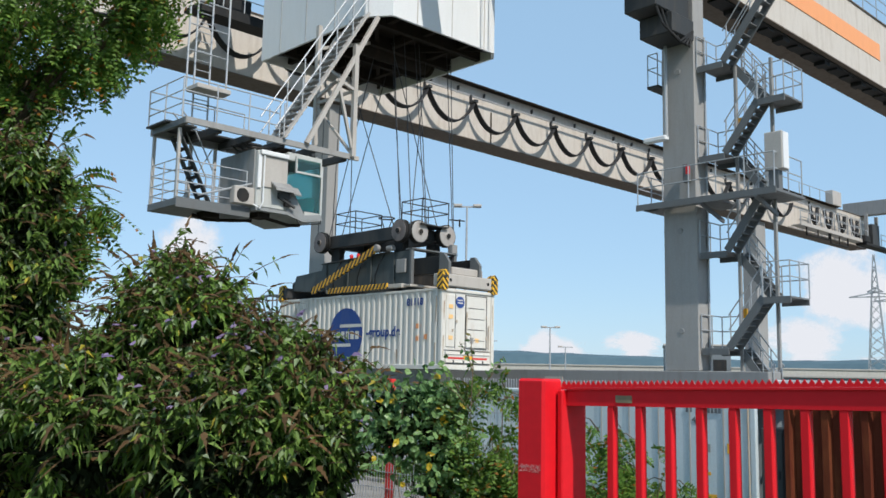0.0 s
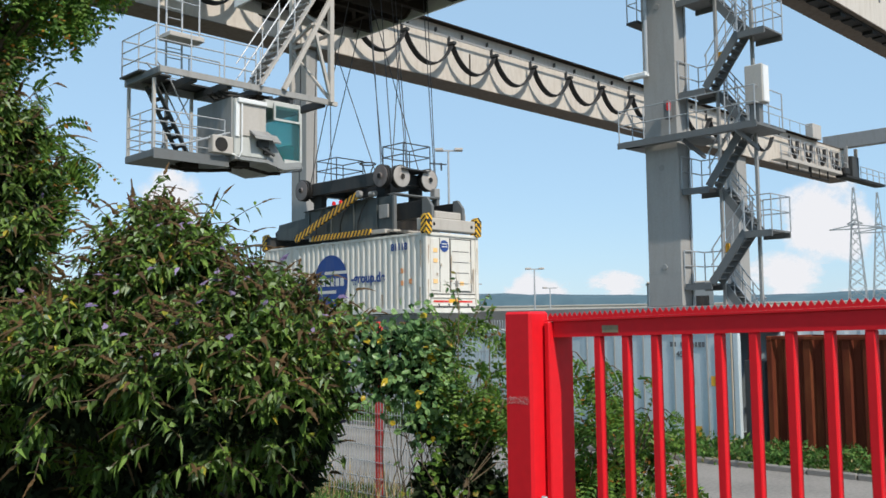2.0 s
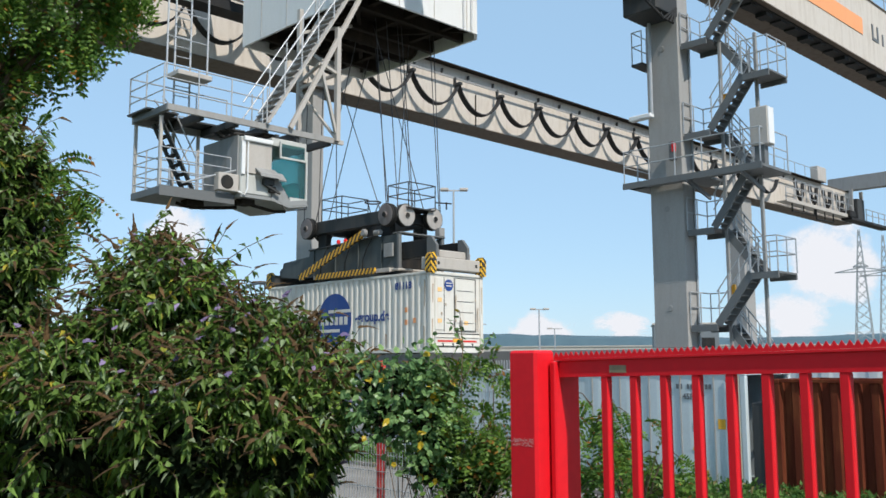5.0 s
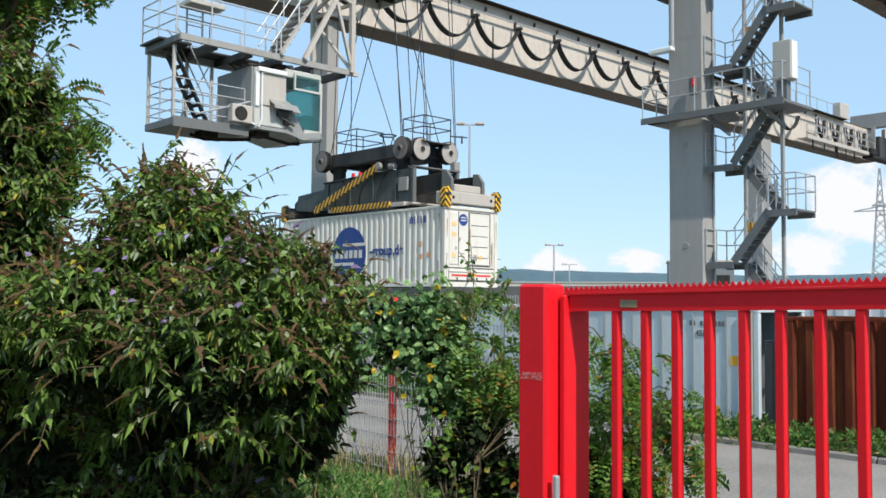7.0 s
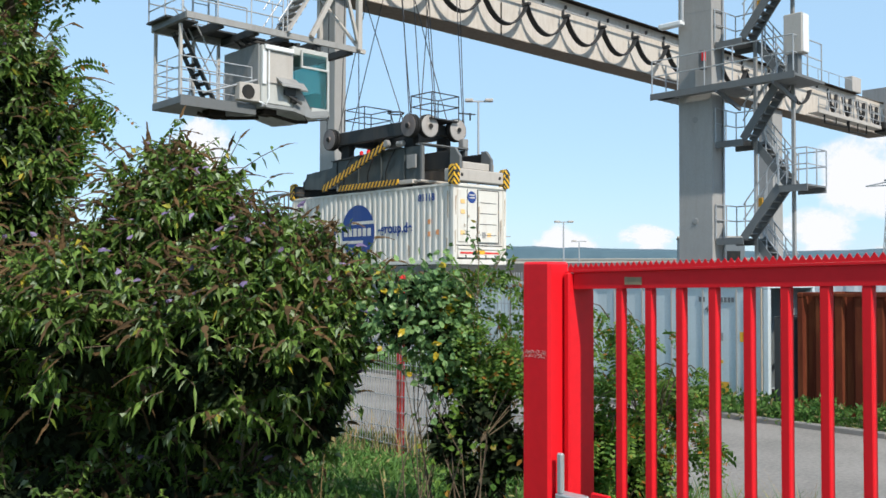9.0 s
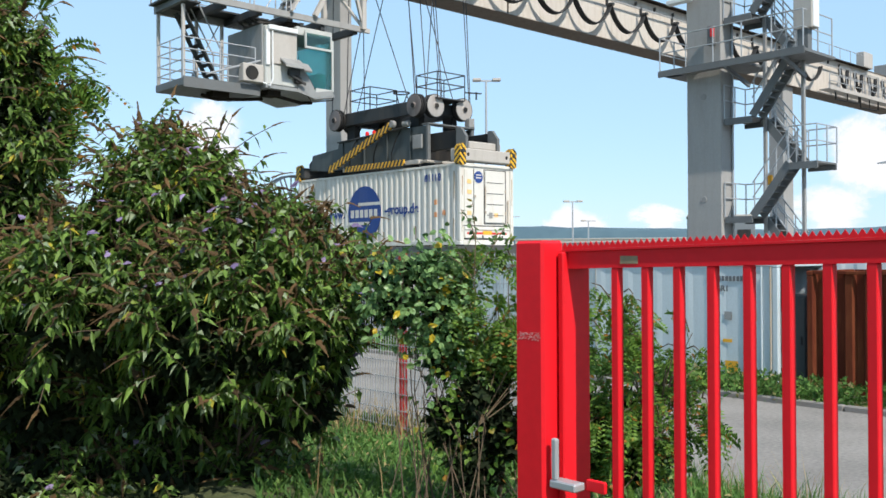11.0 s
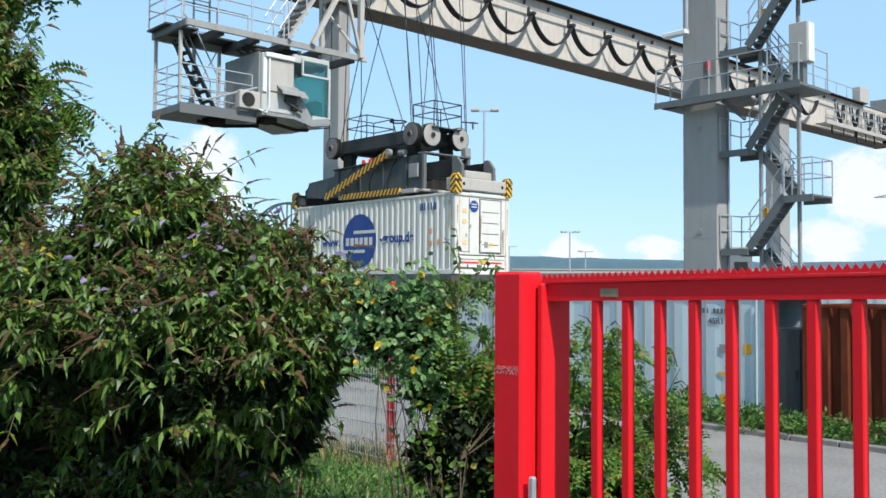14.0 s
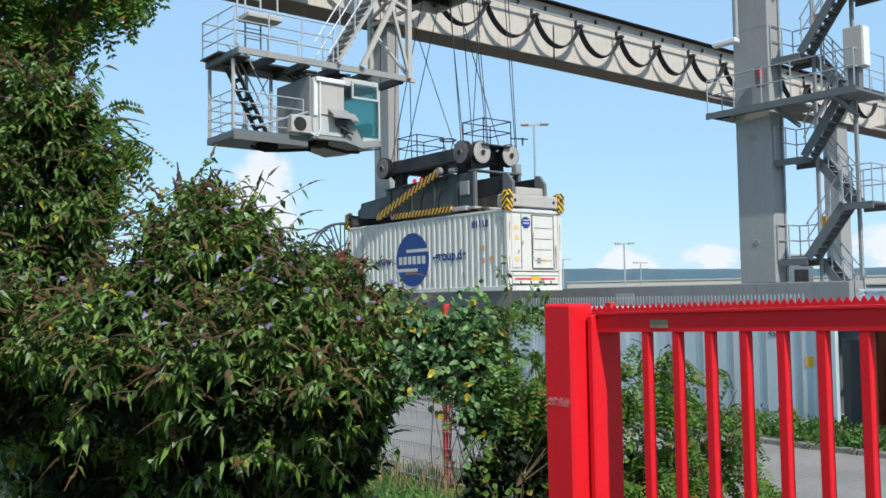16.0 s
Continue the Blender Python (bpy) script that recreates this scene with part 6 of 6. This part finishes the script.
buddleia("buddleia_bush", "large green buddleia with brown faded and a few lilac flower spikes", (3.72, 6.99, 0.88),
         [((3.03, 6.21, 3.40), (0.26, 0.26, 0.44), 1.3), ((3.22, 6.46, 3.90), (0.11, 0.11, 0.12), 1.0), ((3.15, 6.50, 3.96), (0.10, 0.10, 0.10), 1.0), ((3.70, 5.70, 3.30), (0.11, 0.11, 0.11), 1.1), ((3.90, 5.52, 3.24), (0.10, 0.10, 0.10), 1.0), ((3.13, 6.36, 3.86), (0.10, 0.10, 0.18), 1.8), ((3.23, 6.02, 3.58), (0.17, 0.17, 0.18), 1.5), ((3.38, 5.95, 3.33), (0.16, 0.16, 0.18), 1.4), ((3.87, 5.20, 2.65), (0.15, 0.15, 0.15), 0.9), ((3.97, 5.40, 2.32), (0.16, 0.16, 0.16), 0.9), ((3.99, 5.68, 1.98), (0.18, 0.18, 0.18), 0.9), ((3.42, 5.60, 2.98), (0.36, 0.38, 0.36), 1.2), ((2.51, 6.20, 2.76), (0.50, 0.5, 0.48), 1.1),
          ((3.13, 5.63, 2.58), (0.52, 0.5, 0.42), 0.9), ((3.61, 5.31, 2.61), (0.30, 0.3, 0.44), 1.0), ((2.73, 7.72, 1.73), (0.65, 0.5, 0.5), 0.2), ((3.85, 5.47, 3.00), (0.20, 0.2, 0.20), 1.2), ((4.08, 5.39, 2.96), (0.12, 0.12, 0.12), 1.3), ((4.01, 5.33, 2.84), (0.14, 0.14, 0.2), 1.3),
          ((1.89, 6.93, 2.71), (0.6, 0.6, 0.55), 0.8), ((3.64, 6.87, 1.60), (0.65, 0.5, 0.45), 0.2), ((3.97, 5.98, 1.95), (0.32, 0.32, 0.3), 0.5), ((3.16, 7.36, 1.18), (0.9, 0.6, 0.4), 0.12), ((3.88, 6.39, 1.33), (0.38, 0.35, 0.3), 0.3), ((2.80, 7.22, 2.05), (0.66, 0.55, 0.5), 0.25), ((3.33, 6.91, 1.28), (0.95, 0.75, 0.38), 0.12), ((3.33, 6.58, 2.07), (0.6, 0.5, 0.4), 0.35), ((2.81, 6.18, 2.95), (0.4, 0.4, 0.4), 1.0), ((2.49, 7.01, 1.40), (0.75, 0.45, 0.22), 0.1), ((3.07, 6.19, 1.30), (0.6, 0.45, 0.18), 0.1)],
         9000, 44000, 0.58)
buddleia("buddleia_bush", "tall buddleia with drooping spikes growing into a locust tree", (2.70, 8.09, 0.84),
         [((2.48, 7.98, 4.68), (0.28, 0.30, 0.30)), ((2.70, 7.76, 4.72), (0.12, 0.12, 0.14)), ((2.52, 7.96, 4.22), (0.32, 0.34, 0.34)), ((2.74, 7.76, 4.27), (0.10, 0.10, 0.14)),
          ((2.58, 7.90, 3.81), (0.26, 0.30, 0.32)), ((2.21, 8.30, 4.38), (0.46, 0.46, 0.46)), ((2.22, 8.24, 4.90), (0.28, 0.28, 0.26)), ((2.50, 8.05, 3.35), (0.42, 0.45, 0.40)), ((2.10, 8.35, 3.60), (0.50, 0.50, 0.50))],
         2700, 3200, 0.45)
feathery_tree("locust_tree", "locust tree with feathery green leaves and rusty tips", (1.95, 10.06, 0.56),
              [((2.95, 9.05, 7.02), (0.95, 0.90, 0.92)), ((3.56, 8.46, 7.36), (0.55, 0.55, 0.55)), ((3.86, 8.16, 7.42), (0.28, 0.28, 0.28)), ((3.70, 8.33, 6.88), (0.18, 0.18, 0.18)),
               ((3.36, 8.66, 6.56), (0.30, 0.30, 0.32)), ((2.72, 9.26, 6.10), (0.38, 0.42, 0.38)), ((3.04, 8.96, 6.10), (0.18, 0.18, 0.22)), ((2.86, 9.14, 5.75), (0.12, 0.14, 0.12)), ((2.58, 9.40, 5.60), (0.22, 0.26, 0.20)),
               ((2.16, 9.84, 6.49), (1.05, 1.05, 1.05)), ((2.24, 9.82, 5.60), (0.55, 0.55, 0.50)),
               ((2.86, 8.02, 4.74), (0.14, 0.14, 0.12), 3), ((2.92, 7.99, 4.52), (0.14, 0.14, 0.11), 3), ((2.96, 7.97, 4.30), (0.12, 0.12, 0.08), 3), ((2.72, 8.09, 4.92), (0.16, 0.16, 0.10), 3)],
              900, 0.25)
round_bush("young_poplar", "young pale-green poplar shrub with yellowing leaves by the fence", (4.25, 4.52, 1.45),
           [((3.87, 4.63, 2.97), (0.13, 0.13, 0.13)), ((4.00, 4.50, 2.99), (0.16, 0.16, 0.15)), ((4.09, 4.43, 2.77), (0.19, 0.19, 0.19)), ((3.92, 4.59, 2.75), (0.14, 0.15, 0.14)), ((4.20, 4.40, 2.60), (0.16, 0.16, 0.18)), ((4.16, 4.45, 2.42), (0.12, 0.12, 0.14))],
           3, 330, POPL, 0.056, inner=500)
round_bush("shrub", "dark-green shrub at the foot of a red gate post", (4.40, 4.28, 1.42),
           [((4.35, 4.25, 2.20), (0.24, 0.24, 0.24)), ((4.22, 4.45, 2.00), (0.14, 0.16, 0.20)), ((4.47, 4.15, 1.94), (0.22, 0.22, 0.22)), ((4.36, 4.34, 1.70), (0.24, 0.22, 0.25)), ((4.50, 4.22, 2.42), (0.16, 0.16, 0.18))],
           4, 115, ROBIN, 0.052, inner=4200)
feathery_tree("locust_sapling", "locust sapling with dense green leaves beside the gate", (4.56, 4.33, 1.42),
              [((4.50, 4.27, 2.86), (0.20, 0.20, 0.20)), ((4.58, 4.20, 2.62), (0.18, 0.18, 0.18)), ((4.37, 4.36, 2.94), (0.14, 0.14, 0.12)), ((4.55, 4.20, 3.02), (0.07, 0.07, 0.07)), ((4.42, 4.27, 2.62), (0.15, 0.15, 0.15)), ((4.30, 4.36, 2.82), (0.12, 0.12, 0.12))],
              270, 0.16, category="bush")
feathery_tree("locust_sapling", "locust sapling with feathery leaves behind the gate", (5.30, 3.70, 1.35),
              [((5.11, 3.74, 2.80), (0.08, 0.08, 0.12)), ((5.11, 3.76, 2.58), (0.11, 0.11, 0.15)), ((5.20, 3.70, 2.29), (0.18, 0.18, 0.2)), ((5.35, 3.57, 2.06), (0.22, 0.2, 0.22)), ((5.48, 3.41, 2.58), (0.09, 0.09, 0.06)), ((5.40, 3.48, 2.49), (0.09, 0.09, 0.07)), ((5.53, 3.40, 2.10), (0.08, 0.08, 0.08)), ((5.18, 3.74, 1.94), (0.22, 0.22, 0.22))],
              105, 0.17, category="bush")
round_bush("shrub", "leafy green shrub at the foot of the gate", (5.05, 3.85, 1.42), [((5.25, 3.80, 1.96), (0.2, 0.2, 0.3)), ((5.29, 3.64, 1.72), (0.25, 0.22, 0.22)), ((5.05, 3.95, 1.90), (0.18, 0.18, 0.35))], 3, 150, ROBIN, 0.055, inner=900)


def sparse_shoot(name, label, base, tips):
    """A thin, nearly bare shoot with a few small leaves near its ends."""
    b = thing(name, label, "shoot", base)
    inv = Matrix.Translation(-Vector(base))
    leaves = Mesh()
    for root, tip in tips:
        o, e_ = Vector(root), Vector(tip)
        part("stem", Mesh().tube([o, o.lerp(e_, 0.5) + Vector((0.012, -0.01, 0.015)), e_], 0.0045, 5, 0.4), TWIG, b).matrix_parent_inverse = inv
        for i in range(9):
            q = o.lerp(e_, 0.45 + 0.55 * (i + rng.random()) / 9)
            d = (rand_dir() + Vector((0, 0, -0.2))).normalized()
            round_leaf(leaves, q, d, rand_dir(0.8), 0.035 + 0.022 * rng.random(), 0.028)
    tagged(part("leaves", leaves, POPL, b), kind="stuff").matrix_parent_inverse = inv
    return b


sparse_shoot("poplar_shoot", "thin poplar shoot with a few yellowing leaves", (4.26, 4.20, 1.42),
             [((4.26, 4.20, 1.42), (4.203, 4.17, 2.98)), ((4.203, 4.17, 2.98), (4.178, 4.159, 3.45)), ((4.202, 4.157, 3.2), (4.124, 4.214, 3.40)), ((4.203, 4.17, 2.98), (4.307, 4.053, 3.25)), ((4.25, 4.11, 3.1), (4.344, 4.012, 3.31)), ((4.203, 4.17, 2.95), (4.036, 4.316, 3.14))])

def grass_patch(name, label, count, where, h0, h1, mat, lean=0.35, width=0.012):
    m = Mesh()
    for _ in range(count):
        x, y, z = where()
        h_ = h0 + (h1 - h0) * rng.random() ** 1.5
        a = rng.random() * 6.28
        d = Vector((math.cos(a), math.sin(a), 0))
        s_ = Vector((-d.y, d.x, 0)) * width * (0.7 + 0.6 * rng.random())
        p = Vector((x, y, z - 0.02))
        q = p + Vector((0, 0, h_ * 0.6)) + d * h_ * lean * 0.35
        t = p + Vector((0, 0, h_)) + d * h_ * lean
        m.add([p - s_, p + s_, q + s_ * 0.7, t, q - s_ * 0.7], [(0, 1, 2, 4), (4, 2, 3)])
    return solo(name, m, mat, label, "grass", kind="stuff")


def bank():
    x, y = 1.5 + 9.0 * rng.random(), 1.0 + 14 * rng.random()
    while x < 0.62 * y:                     # bare ground under the bushes
        x, y = 1.5 + 9.0 * rng.random(), 1.0 + 14 * rng.random()
    return x, y, ground_z(x, y)


grass_patch("grass", "long green grass on the bank", 26000, bank, 0.05, 0.2, GRASS, 0.7)
grass_patch("dry_grass", "dry straw-coloured stalks on the bank", 160, bank, 0.2, 0.5, DRY, 0.3, 0.005)


def rough_edge():
    x, y = 7.2 + 3.4 * rng.random(), 2.0 + 6.0 * rng.random()
    return x, y, ground_z(x, y)


def fence_foot():
    x, y = 6.4 + 1.5 * rng.random(), 6.4 + 3.6 * rng.random()
    return x, y, ground_z(x, y)


grass_patch("tall_grass", "tall seeding grass at the edge of the lane", 4200, rough_edge, 0.12, 0.45, GRASS, 0.6, 0.006)
grass_patch("dry_grass", "pale dry grass stalks at the edge of the lane", 900, rough_edge, 0.2, 0.6, DRY, 0.5, 0.003)
grass_patch("dry_grass", "brown dry growth along the mesh fence", 800, fence_foot, 0.15, 0.5, DRY, 0.6, 0.006)


def weeds(name, label, count, x0, x1, y0, y1, top, leaf=1.0):
    """Low broad-leaved growth in uneven tufts."""
    m = Mesh()
    tufts = [(x0 + (x1 - x0) * rng.random(), y0 + (y1 - y0) * rng.random(), top * (0.35 + 0.65 * rng.random())) for _ in range(int(count / 60))]
    for tx, ty, th_ in tufts:
        if tx < 0.64 * ty:
            continue
        for _ in range(60):
            px_, py_ = tx + rng.normal() * 0.16, ty + rng.normal() * 0.2
            p = Vector((px_, py_, ground_z(px_, py_) + 0.02 + th_ * rng.random()))
            add_leaf(m, p, rand_dir(0.5), rand_dir(1.2), (0.10 + 0.08 * rng.random()) * leaf, (0.05 + 0.02 * rng.random()) * leaf, 0.2)
    return solo(name, m, GRASS, label, "weeds", kind="stuff")


weeds("weeds", "green weeds along the kerb at the containers", 16000, 18.1, 20.1, 2, 30, 0.5)
weeds("weeds", "low leafy weeds and clover on the bank", 26000, 2.6, 9.5, 4.0, 14, 0.16, 0.45)
weeds("weeds", "green weeds beyond the lane", 5000, 18.1, 20.1, 12, 30, 0.35)


def bare_twigs(name, label, base, tips):
    b = thing(name, label, "twig", base)
    inv = Matrix.Translation(-Vector(base))
    for tip in tips:
        o, e_ = Vector(base), Vector(tip)
        mid = o.lerp(e_, 0.55) + Vector((0.04, -0.03, 0.07))
        tw = part("twig", Mesh().tube([o, mid, e_], 0.0045, 5, 0.35), TWIG, b)
        tw.matrix_parent_inverse = inv
        for t in (0.5, 0.75):
            q = mid.lerp(e_, t)
            part("side_twig", Mesh().tube([q, q + (e_ - o).orthogonal().normalized() * 0.12 + (e_ - mid) * 0.3], 0.004, 4, 0.4), TWIG, tw)
    return b


bare_twigs("dead_branch", "pale leafless twigs among the bushes", (4.24, 4.17, 2.03), [(4.36, 3.90, 2.61), (4.42, 3.85, 2.48), (4.34, 3.94, 2.28), (4.33, 4.06, 2.66), (4.40, 3.89, 2.21)])
bare_twigs("dead_stalk", "tall pale dry stalk in the grass", (4.04, 4.57, 1.49), [(4.06, 4.51, 2.19), (4.18, 4.54, 2.07)])
